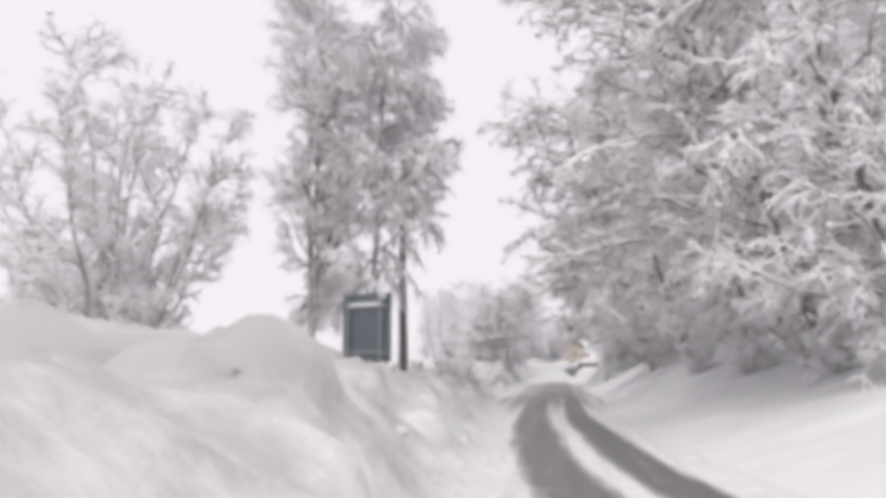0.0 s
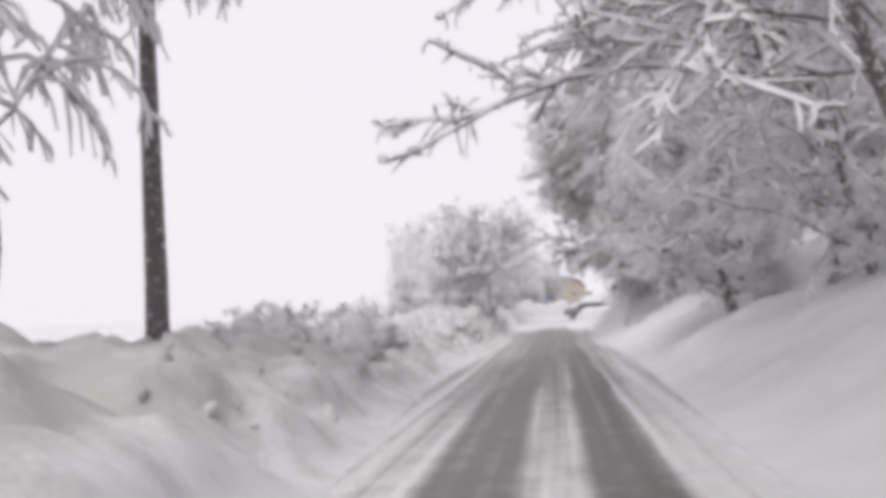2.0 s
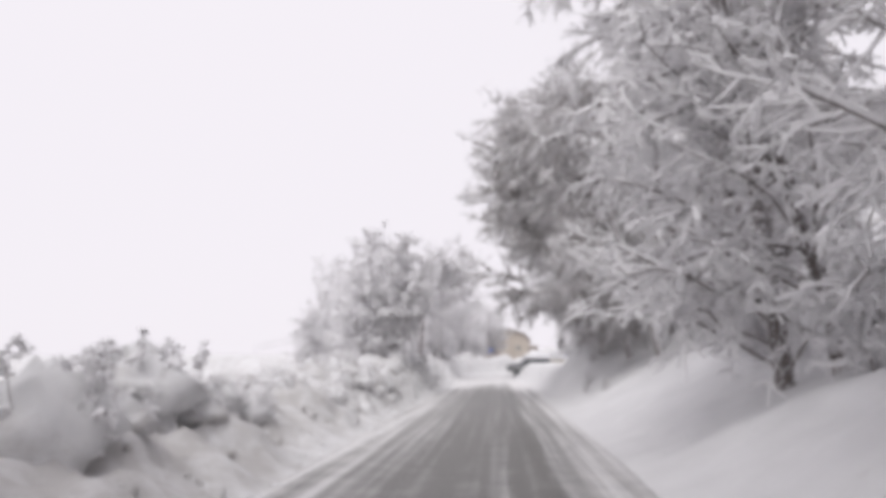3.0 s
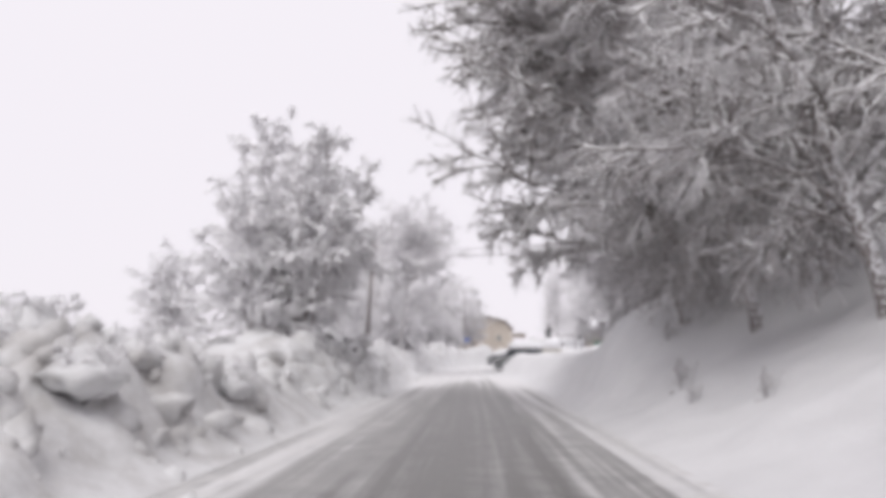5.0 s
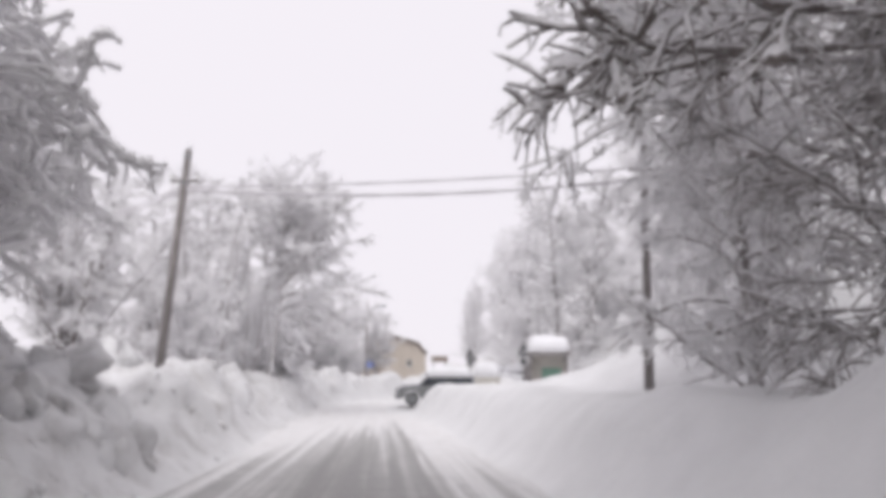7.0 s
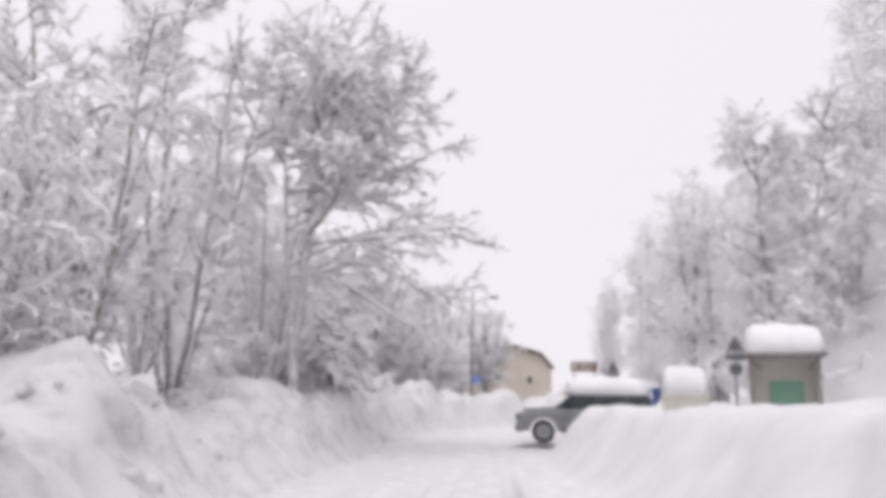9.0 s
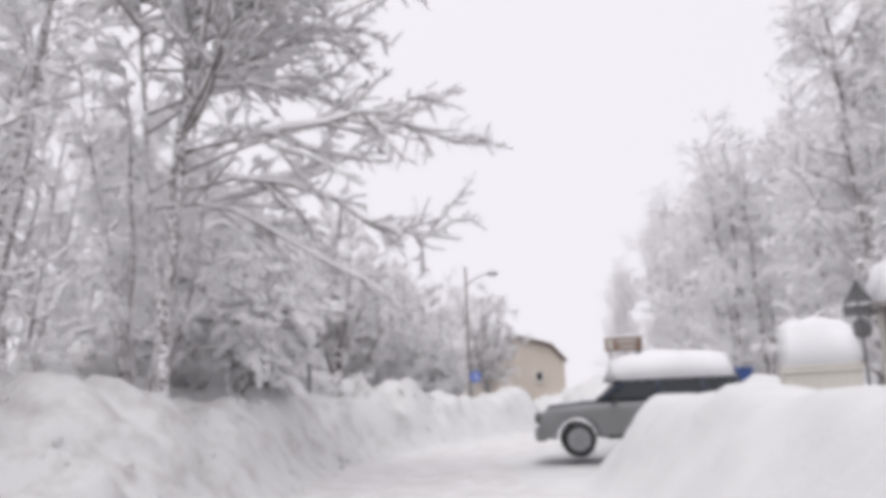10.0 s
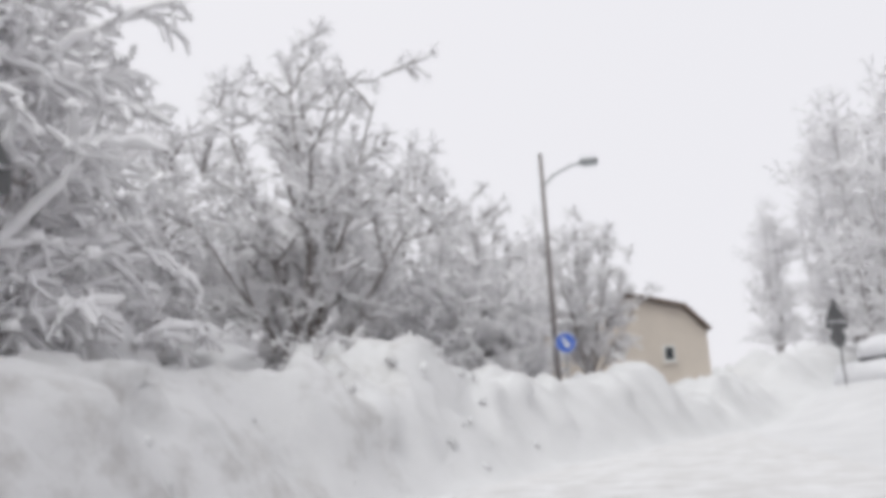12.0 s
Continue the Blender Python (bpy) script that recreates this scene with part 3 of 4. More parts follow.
for k, (x, y, s, kind) in enumerate(((-10.5, 86, 0.72, "slim"), (-8.2, 91.5, 0.85, "wide_fan"), (-10.5, 101, 1.05, "slim"), (-13.5, 96, 1.0, "slim"), (-10.5, 113, 0.95, "slim"), (-6.4, 89, 0.8, "slim"), (-12, 121, 1.2, "wide_fan"), (-8.5, 131, 1.0, "slim"), (-13, 107, 1.0, "slim"), (-6.6, 100.6, 0.8, "slim"), (-6.0, 86.0, 0.6, "bowed"), (-8.6, 82, 0.85, "wide_fan"))):
    tree(kind, x, y, 47 * k, s, label="bare tree of a grove, white with snow")

# ---- wooded slope on the other side ----
HANG = "roadside tree bowed over the road under heavy snow"
CURTAIN = "dense tree with curtains of snowy hanging twigs"
over = dict(trunk=0.14, branches=9, twigs=8, snow=0.026, branch=0.48, fine=0.9, thin=0.95, clumps=0.3, kink=0.45)
tree("over_a", 6.0, 14.5, 0, label=HANG, coat=M_FROSTED, seed=31, tall=10.0, lean=(-3.0, 0.5), spread=3.4, limbs=38, low=0.06, rise=-0.05, droop=-0.2, bias=(-0.3, 0, 0.05), **over)
tree("curtain", 5.6, 19.5, 30, label=CURTAIN, coat=M_FROSTED, seed=33, tall=9.5, lean=(-1.4, -0.3), spread=2.9, limbs=46, low=0.03, rise=-0.05, droop=-0.24, bias=(-0.1, -0.1, 0.1), **over)
tree("reach", 4.2, 26.4, 0, label=HANG, coat=M_LOADED, seed=36, tall=8.6, lean=(-3.3, -0.2), spread=5.4, limbs=26, low=0.26, rise=-0.01, droop=-0.11, bias=(-0.62, -0.1, 0.04), fine=0.45, trunk=0.14, branches=11, twigs=10, snow=0.034, bends=4, kink=0.2, lift=0.6)
tree("over_a", 5.2, 31.5, -10, 0.95, label=HANG)
tree("over_a", 5.3, 22.6, 4, 0.9, label=HANG)
tree("reach", 5.2, 17.0, 8, 0.95, label=HANG)
for x, y, s in ((7.8, 16.0, 1.15), (7.7, 22.2, 1.2), (7.4, 28.6, 1.2), (7.2, 36.0, 1.15)):
    tree("curtain", x, y, 50 * y, s, label=CURTAIN)
tree("curtain", 4.8, 32.8, 140, 0.72, label=CURTAIN)
tree("curtain", 4.3, 38.0, 0, 1.05, label=CURTAIN)
tree("over_a", 4.7, 37.0, -4, 0.95, label=HANG)
tree("over_a", 5.0, 40.5, 5, 0.9, label=HANG)
tree("curtain", 5.6, 43.0, 60, 1.0, label=CURTAIN)
# twig colour of these trees darkened for the shade beneath them
DARK = "dense snowy roadside tree leaning over the road, shade in its colour"
tree("over_dark", 4.9, 56.0, 6, 1.0, label=DARK, coat=M_DARKTWIG, bark=M_SNOWBARK, seed=34, tall=8.0, lean=(-2.6, 0.3), spread=3.8, limbs=36, low=0.14, rise=-0.02, droop=-0.15, bias=(-0.3, 0, 0.05), fine=1.05, trunk=0.13, limb_width=0.2, branches=10, twigs=16, snow=0.02, thin=0.7)
tree("reach_dark", 4.2, 58.0, 0, 1.0, label=DARK, coat=M_DARKTWIG, bark=M_SNOWBARK, seed=37, tall=7.8, lean=(-2.6, 0), spread=5.4, limbs=32, low=0.36, rise=0.0, droop=-0.13, bias=(-0.6, -0.05, 0.08), fine=0.6, trunk=0.13, limb_width=0.2, branches=13, twigs=11, snow=0.032, thin=0.7)
tree("curtain_dark", 4.9, 61.5, 0, 1.0, label=DARK, coat=M_DARKTWIG, bark=M_SNOWBARK, seed=39, tall=8.5, lean=(-1.2, -0.2), spread=3.2, limbs=46, low=0.06, rise=-0.03, droop=-0.2, bias=(-0.12, -0.05, 0.08), fine=1.3, trunk=0.13, limb_width=0.2, branches=9, twigs=13, snow=0.021, thin=0.75)
tree("over_dark", 5.2, 52.0, -6, 1.0, label=DARK)
tree("reach_dark", 5.0, 64.2, 4, 1.0, label=DARK)
tree("curtain_dark", 5.3, 66.2, 140, 0.9, label=DARK)
tree("curtain_dark", 6.6, 57.0, 70, 1.1, label=DARK)
tree("curtain_dark", 6.0, 48.0, 200, 0.95, label=DARK)
tree("curtain_dark", 7.6, 51.5, 210, 1.1, label=DARK)
tree("curtain_dark", 8.0, 63.0, 300, 1.1, label=DARK)
tree("curtain", 5.2, 69.4, 20, 0.78, label=CURTAIN)
tree("curtain", 6.6, 72.0, 250, 0.85, label=CURTAIN)
tree("curtain", 7.4, 76.5, 70, 0.9, label=CURTAIN)
tree("high", 6.4, 70.6, 0, label="roadside tree with snowy boughs high above the bank", coat=M_FROSTED, bends=4, seed=38, tall=8.4, lean=(-2.0, 0.2), spread=4.8, limbs=28, low=0.46, rise=0.0, droop=-0.14, bias=(-0.4, 0.1, 0.08), fine=0.5, trunk=0.12, branches=11, twigs=8, snow=0.038)
tree("curtain", 9.0, 75.5, 160, 0.8, label=CURTAIN)
tree("curtain", 9.6, 81.5, 20, 0.9, label=CURTAIN)
tree("curtain", 12.0, 87.0, 250, 1.0, label=CURTAIN)
for k, (x, y, s, kind) in enumerate(((9.3, 18, 1.0, "curtain"), (9.0, 25, 1.1, "curtain"), (8.6, 32, 1.0, "curtain"))):
    tree(kind, x, y, (0 if kind == "over_dark" else 73 * k), s, label="tree of the wooded slope, thick with snow")

# far wooded hillside
tree("curtain", 11.2, 110.0, 45, 1.2, label="tree of the wooded slope, thick with snow")
tree("curtain", 13.8, 113.5, 170, 1.3, label="tree of the wooded slope, thick with snow")
rng = np.random.RandomState(77)
tree("far", 12.5, 116, 0, label="far tree of the hillside wood, white with snow", coat=M_FAR, group="hillside wood", seed=41, tall=11, stems=3, fork=1.3, trunk=0.09, spread=3.0, limbs=13, low=0.05, rise=0.06, droop=-0.06, branches=6, twigs=3, snow=0.05, fine=1.6, clumps=0, limb_angle=45, lines=0)
for k in range(54):
    y = rng.uniform(104, 168)
    x = np.interp(y, [104, 112, 126, 140, 168], [16, 12.0, 10.8, 12, 16.5]) + 26 * rng.rand() ** 1.6
    tree("far", x, y, rng.uniform(0, 360), rng.uniform(1.1, 1.5), label="far tree of the hillside wood, white with snow")
for x, y, s in ((9.8, 150, 0.8), (11.5, 158, 0.95), (-9.5, 129, 0.8), (-5.6, 134, 0.75), (-13.5, 127, 0.85), (-16.5, 118, 0.85), (-2.6, 139, 0.8), (-11, 140, 0.9), (-17, 108, 0.85), (-15, 113, 0.8)):
    tree("far", x, y, 50 * x + y, s, label="tree of the white wood behind the grove")

# snowed-up shrubs along the open side of the road
rng = np.random.RandomState(9)
SHRUB = "low rounded shrub buried in snow on the bank"
shrub = dict(name="shrub", category="shrub", group="shrubs on the bank")
tree("shrub_a", -3.9, 33.0, 0, label=SHRUB, coat=M_FAR, seed=51, tall=1.15, stems=9, fork=0.75, trunk=0.018, spread=0.5, limbs=6, low=0.12, rise=0.02, droop=-0.1, branches=2, twigs=3, lines=0, snow=0.026, fine=1.5, clumps=0, mound=True, **shrub)
tree("shrub_b", -4.4, 36.0, 0, label=SHRUB, coat=M_FAR, seed=52, tall=0.9, stems=10, fork=0.95, trunk=0.018, spread=0.45, limbs=6, low=0.1, rise=0.0, droop=-0.14, branches=2, twigs=3, lines=0, snow=0.026, fine=1.5, clumps=0, mound=True, **shrub)
for k in range(56):
    y = 28.5 + k * 0.46
    x = -3.2 - 1.2 * rng.rand() - (0.2 if k % 3 else 1.3 * rng.rand() + 0.6)
    tree(("shrub_a", "shrub_b")[k % 2], x, y + rng.uniform(-0.5, 0.5), rng.uniform(0, 360), rng.uniform(0.33, 0.52), label=SHRUB, sink=0.05)
for k in range(14):
    y = 80.0 + k * 3.0
    x = left_edge(y) - 3.3 - 1.6 * rng.rand()
    tree(("shrub_a", "shrub_b")[k % 2], x, y, rng.uniform(0, 360), rng.uniform(0.85, 1.25), label="waist-high shrub weighed down by snow under the grove", sink=0.15)
for x, y, s in ((4.7, 21.2, 1.1), (5.6, 14.2, 1.2), (4.3, 25.9, 1.1), (5.0, 30.8, 1.2), (5.6, 18.6, 1.1), (4.6, 35.8, 1.1), (4.6, 39.6, 1.0), (5.3, 42.6, 1.1), (5.2, 16.4, 1.0)):
    tree("bowed", x, y, 80 * y, 0.28 * s, label="sapling bent under snow at the foot of the roadside trees", sink=0.1)
for x, y, s in ((3.3, 55.0, 0.35), (3.0, 53.2, 0.22), (3.4, 51.4, 0.25), (3.7, 57.6, 0.3)):
    tree("tuft", x, y, 60 * x, s, label="dark tuft of twigs poking out of the snow slope", coat=M_DARKTWIG, seed=53, tall=1.2, stems=6, fork=0.5, trunk=0.03, spread=0.6, limbs=4, low=0.2, branches=3, twigs=3, snow=0.02, clumps=0, lines=0, **shrub)

# clods of ploughed snow along the foot and face of the open-side bank
rng = np.random.RandomState(15)
ico = bmesh.new()
bmesh.ops.create_icosphere(ico, subdivisions=1, radius=1.0)
ball = np.array([v.co[:] for v in ico.verts])
faces = np.array([[v.index for v in f.verts] for f in ico.faces])
ico.free()
big = bmesh.new()
bmesh.ops.create_icosphere(big, subdivisions=2, radius=1.0)
fine_ball = np.array([v.co[:] for v in big.verts])
fine_faces = np.array([[v.index for v in f.verts] for f in big.faces])
big.free()
small_ball, small_faces = ball, faces
cv, cf, start = [], [], 0
for k in range(1020):
    large = k >= 700
    ball, faces = (fine_ball, fine_faces) if large else (small_ball, small_faces)
    y = rng.uniform(44, 72) if large else rng.uniform(3, 118)
    x = left_edge(y) - (rng.uniform(0.5, 2.4) if large else rng.uniform(-0.3, 1.7))
    r = 0.08 + 0.24 * rng.rand() ** 2 if large else 0.025 + (0.06 if y < 22 else 0.1) * rng.rand() ** 2.5
    spin = np.array(Euler(rng.uniform(0, 6, 3)).to_matrix())
    bump = 1 + 1.1 * fbm(ball[:, 0] * 1.6 + 3 * k, ball[:, 1] * 1.6 + 2 * ball[:, 2], 1.2, 3)
    pts = (ball * bump[:, None] * np.array([1.0, 1.3, 0.7])) @ spin.T * r
    cv.append(pts + (x, y, ground_level(x, y) - (0.4 if large else 0.2) * r))
    cf.append(faces + start)
    start += len(ball)
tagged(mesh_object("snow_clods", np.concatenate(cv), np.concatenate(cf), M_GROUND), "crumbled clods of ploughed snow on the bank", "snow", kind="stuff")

# ---- plain materials for the made things ----
M_PANEL = simple("grey_blue_sheet", (0.12, 0.14, 0.16), 0.5, 0.3)
M_STEEL = simple("galvanised_steel", (0.30, 0.31, 0.32), 0.45, 0.7)
M_SIGNBACK = simple("dull_sign_back", (0.13, 0.13, 0.135), 0.6)
# pole grey raised so that haze is part of the colour
M_POLE = simple("haze_pale_pole", (0.22, 0.2, 0.195), 0.8, vary=0.3, scale=14)
M_WIRE = simple("snowed_cable", (0.62, 0.6, 0.62), 0.8)
M_TAN = simple("tan_render", (0.55, 0.495, 0.435), 0.85, vary=0.08, scale=4)
M_ROOF = simple("brown_roof_edge", (0.16, 0.12, 0.1), 0.8)
M_GLASS = simple("dark_window_glass", (0.025, 0.03, 0.035), 0.12, vary=0.1, bump=0.0)
M_WHITE = simple("white_frame", (0.72, 0.72, 0.7), 0.5)
M_SILVER = simple("silver_car_paint", (0.22, 0.225, 0.23), 0.32, 0.35, vary=0.06)
M_NAVY = simple("dark_car_paint", (0.06, 0.07, 0.095), 0.3, 0.2, vary=0.08)
M_RUBBER = simple("rubber", (0.02, 0.02, 0.021), 0.75)
M_BLACK = simple("black_plastic", (0.025, 0.025, 0.027), 0.5)
M_LAMP = simple("clear_lamp_glass", (0.5, 0.52, 0.54), 0.15, vary=0.1, bump=0.0)
M_RED = simple("red_lens", (0.35, 0.03, 0.03), 0.25)
M_BLUE = simple("blue_plastic", (0.03, 0.07, 0.24), 0.5)
M_SIGNBLUE = simple("blue_sign_face", (0.05, 0.13, 0.5), 0.4, vary=0.06)
M_BROWN = simple("brown_sign_face", (0.2, 0.13, 0.1), 0.5)
M_GREEN = simple("green_notice", (0.20, 0.36, 0.28), 0.5)
M_CREAM = simple("cream_panel", (0.52, 0.5, 0.46), 0.7)



def box(bm, cx, cy, cz, sx, sy, sz, bevel=0.0, turn=None):
    """Adds a box, centred at c with sizes s, to bm."""
    m = Matrix.LocRotScale((cx, cy, cz), turn, (sx, sy, sz))
    made = bmesh.ops.create_cube(bm, size=1.0, matrix=m)
    if bevel:
        edges = {e for v in made["verts"] for e in v.link_edges}
        bmesh.ops.bevel(bm, geom=list(edges), offset=bevel, segments=2, affect="EDGES", profile=0.5)
    return bm


def rod(bm, a, b, r, r2=None, sides=10):
    """Adds a round bar from a to b to bm."""
    a, b = Vector(a), Vector(b)
    d = b - a
    m = Matrix.Translation((a + b) / 2) @ d.to_track_quat("Z", "Y").to_matrix().to_4x4()
    bmesh.ops.create_cone(bm, cap_ends=True, segments=sides, radius1=r, radius2=r if r2 is None else r2, depth=d.length, matrix=m)
    return bm


def disc(bm, centre, normal, r, thick, sides=28):
    n = Vector(normal).normalized() * thick / 2
    c = Vector(centre)
    return rod(bm, c - n, c + n, r, sides=sides)


def prism(bm, outline, thick, m):
    """Adds a plate with that outline (x, z), thick in y, placed by m."""
    front = [bm.verts.new(m @ Vector((x, -thick / 2, z))) for x, z in outline]
    back = [bm.verts.new(m @ Vector((x, thick / 2, z))) for x, z in outline]
    bm.faces.new(front)
    bm.faces.new(back[::-1])
    for k in range(len(outline)):
        j = (k + 1) % len(outline)
        bm.faces.new((front[j], front[k], back[k], back[j]))
    return bm


def cushion(bm, cx, cy, cz, sx, sy, sz, seed=0, n=9):
    """A thick pillow of settled snow: flat below, rounded and uneven above."""
    rng = np.random.RandomState(seed)
    off = rng.rand() * 40
    rows = []
    for i in range(n):
        for j in range(n):
            a, b = 2 * i / (n - 1) - 1, 2 * j / (n - 1) - 1
            e = max(abs(a), abs(b))
            bulge = 1 - 0.10 * e ** 4
            lift = (1 - e ** 6) ** 0.5 * (0.9 + 0.25 * float(fbm(np.array(a * 1.5 + off), np.array(b * 1.5), 1.0, 2)))
            rows.append(bm.verts.new((cx + a * sx / 2 * bulge, cy + b * sy / 2 * bulge, cz + sz * max(lift, 0.0))))
    for i in range(n - 1):
        for j in range(n - 1):
            k = i * n + j
            bm.faces.new((rows[k], rows[k + n], rows[k + n + 1], rows[k + 1]))
    ring = [rows[i * n] for i in range(n)] + [rows[(n - 1) * n + j] for j in range(1, n)] + [rows[i * n + n - 1] for i in range(n - 2, -1, -1)] + [rows[j] for j in range(n - 2, 0, -1)]
    bm.faces.new(ring)
    bmesh.ops.recalc_face_normals(bm, faces=bm.faces[:])
    return bm


# ---- notice board seen from behind, on the bank ----
def notice_board(x, y, turn):
    z = ground_level(x, y)
    t = thing("notice_board", pose(x, y, 0, 0, 0, turn), "grey-blue metal notice board on two posts in the snow bank", "sign")
    part("panel", box(bmesh.new(), 0, 0, 2.05, 1.12, 0.03, 1.36, 0.008), M_PANEL, t)
    for sx in (-0.42, 0.36):
        part("post", rod(bmesh.new(), (sx, -0.06, z - 0.6), (sx, -0.06, 2.7), 0.03), M_STEEL, t, "dark steel post")
    for sz in (1.56, 2.45):
        part("rail", box(bmesh.new(), 0, -0.035, sz, 1.02, 0.04, 0.05, 0.006), M_STEEL, t, "steel rail")
    for sx in (-0.545, 0.545):
        part("edge", box(bmesh.new(), sx, -0.005, 2.05, 0.03, 0.06, 1.37, 0.006), M_PANEL, t)
    part("snow_load", cushion(bmesh.new(), 0, -0.05, 2.475, 0.98, 0.07, 0.06, 3), M_SNOW, t, "snow on the rail", True)
    part("snow_load", cushion(bmesh.new(), 0.37, -0.03, 2.6, 0.16, 0.09, 0.12, 5), M_SNOW, t, "snow stuck on the back", True)
    return t


notice_board(-3.65, 16.21, -21)
mk = thing("marker_post", pose(-3.45, 17.2, 0), "dark slim marker post standing in the snow bank", "post")
zz = ground_level(-3.45, 17.2)
part("post", rod(bmesh.new(), (0, 0, zz - 0.4), (0, 0, 2.1), 0.028), M_STEEL, mk)
part("band", rod(bmesh.new(), (0, 0, 1.7), (0, 0, 1.95), 0.033), M_BLACK, mk, "black band")


# ---- overhead line across the road ----
def line_pole(foot, head, label, bar):
    f, h = Vector(foot), Vector(head)
    t = thing("utility_pole", Matrix.Translation(f), label, "pole", "overhead line")
    d = h - f
    part("shaft", rod(bmesh.new(), d * -0.15, d, 0.105, 0.072, 14), M_POLE, t, "grey timber with haze in its colour", True)
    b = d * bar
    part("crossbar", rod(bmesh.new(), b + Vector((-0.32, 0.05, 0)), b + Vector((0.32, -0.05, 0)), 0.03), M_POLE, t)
    for s in (-0.28, 0.28):
        part("insulator", rod(bmesh.new(), b + Vector((s, 0, 0.02)), b + Vector((s, 0, 0.15)), 0.035, 0.02), M_WHITE, t, "white insulator")
    for k in (0.85, 0.97):
        part("band", rod(bmesh.new(), d * k - d * 0.006, d * k + d * 0.006, 0.088), M_STEEL, t, "steel band")
    part("snow_load", rod(bmesh.new(), d, d * 1.035, 0.075, 0.03), M_SNOW, t, "cap of snow", True)
    return t


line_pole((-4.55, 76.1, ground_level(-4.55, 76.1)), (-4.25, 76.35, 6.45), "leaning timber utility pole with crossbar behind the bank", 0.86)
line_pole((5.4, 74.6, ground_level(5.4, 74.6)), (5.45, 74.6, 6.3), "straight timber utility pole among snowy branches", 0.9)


def cable(a, b, sag, r):
    a, b = Vector(a), Vector(b)
    P = np.array([[tuple(a.lerp(b, k / 24) - Vector((0, 0, sag * 4 * (k / 24) * (1 - k / 24)))) for k in range(25)]])
    v, f = tubes(P, np.full((1, 25), r) * (1 + 0.2 * np.sin(np.arange(25) * 2.1))[None], 6)
    return tagged(mesh_object("overhead_cable", v, f, M_WIRE), "overhead cable coated with snow crossing the road", "cable", "overhead line")


cable((-4.27, 76.3, 5.62), (5.44, 74.6, 5.85), 0.1, 0.024)
cable((-4.3, 76.3, 5.55), (5.44, 74.6, 5.6), 0.22, 0.034)
cable((-4.3, 76.3, 5.62), (-16, 80, 2.6), 0.3, 0.022)
cable((-4.3, 76.3, 5.55), (-16, 80, 2.3), 0.4, 0.022)


# ---- street lamp with a round blue sign ----
def street_lamp(x, y):
    z = ground_level(x, y)
    t = thing("street_lamp", pose(x, y, z), "slim dark street lamp with a curved arm on the snow bank", "street lamp")
    h = 7.75 - z
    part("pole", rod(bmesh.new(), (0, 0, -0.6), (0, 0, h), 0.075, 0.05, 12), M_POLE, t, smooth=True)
    arm = np.array([[(0.02, 0, h - 0.85), (0.3, -0.05, h - 0.6), (0.7, -0.1, h - 0.44), (1.0, -0.15, h - 0.4)]])
    v, f = tubes(arm, np.full((1, 4), 0.03), 8)
    mesh_object("arm", v, f, M_STEEL, t)
    head = part("lamp_head", box(bmesh.new(), 1.18, -0.18, h - 0.4, 0.46, 0.2, 0.12, 0.04), M_STEEL, t, "grey lamp head", True)
    part("lens", box(bmesh.new(), 1.2, -0.18, h - 0.475, 0.34, 0.15, 0.04, 0.015), M_LAMP, head)
    part("snow_load", cushion(bmesh.new(), 1.18, -0.18, h - 0.34, 0.46, 0.2, 0.1, 8), M_SNOW, head, smooth=True)
    return t


street_lamp(-0.94, 121.1)
bs = thing("road_sign", pose(-0.8, 120.9, 0, 0, 0, 12), "round blue road sign with white rim beside the lamp", "sign")
part("face", disc(bmesh.new(), (0.1, -0.06, 2.95), (0, 1, 0), 0.25, 0.02), M_SIGNBLUE, bs)
v, f = tubes(np.array([[(0.1 + 0.25 * math.cos(a), -0.072, 2.95 + 0.25 * math.sin(a)) for a in np.linspace(0, 2 * math.pi, 33)]]), np.full((1, 33), 0.012), 5)
mesh_object("rim", v, f, M_WHITE, bs, "white rim")
part("arrow", prism(bmesh.new(), [(-0.03, -0.14), (0.03, -0.14), (0.03, 0.03), (0.09, 0.03), (0, 0.15), (-0.09, 0.03), (-0.03, 0.03)], 0.012, Matrix.Translation((0.1, -0.076, 2.95)) @ Euler((0, radians(150), 0)).to_matrix().to_4x4()), M_WHITE, bs, "white arrow")
part("post", rod(bmesh.new(), (0.1, -0.02, ground_level(-0.8, 120.9) - 0.4), (0.1, -0.02, 3.2), 0.025), M_STEEL, bs)


# ---- triangular and round signs, seen from behind ----
def sign_back(x, y, top, size, turn, label):
    t = thing("road_sign", pose(x, y, 0, 0, 0, turn), label, "sign", "signs seen from behind")
    tri = [(-size / 2, 0), (size / 2, 0), (0, size * 0.87)]
    part("triangle", prism(bmesh.new(), tri, 0.02, Matrix.Translation((0, 0.03, top - size * 0.87))), M_SIGNBACK, t, "grey back of a triangular plate")
    part("plate", box(bmesh.new(), 0, 0.03, top - size * 0.87 - 0.14, size, 0.02, 0.22, 0.004), M_SIGNBACK, t, "grey back of a small plate")
    part("disc", disc(bmesh.new(), (0, 0.03, top - size * 0.87 - 0.52), (0, 1, 0), size * 0.36, 0.02, 8), M_SIGNBACK, t, "grey eight-sided plate")
    part("post", rod(bmesh.new(), (0, -0.01, ground_level(x, y) - 0.4), (0, -0.01, top - 0.05), 0.03), M_SIGNBACK, t)
    part("snow_load", cushion(bmesh.new(), 0, -0.0, top - size * 0.87 - 0.03, size * 0.9, 0.06, 0.05, 4), M_SNOW, t, smooth=True)
    return t


sign_back(-4.63, 106.45, 3.9, 0.56, 8, "grey backs of triangular and octagonal signs on a post in snow")
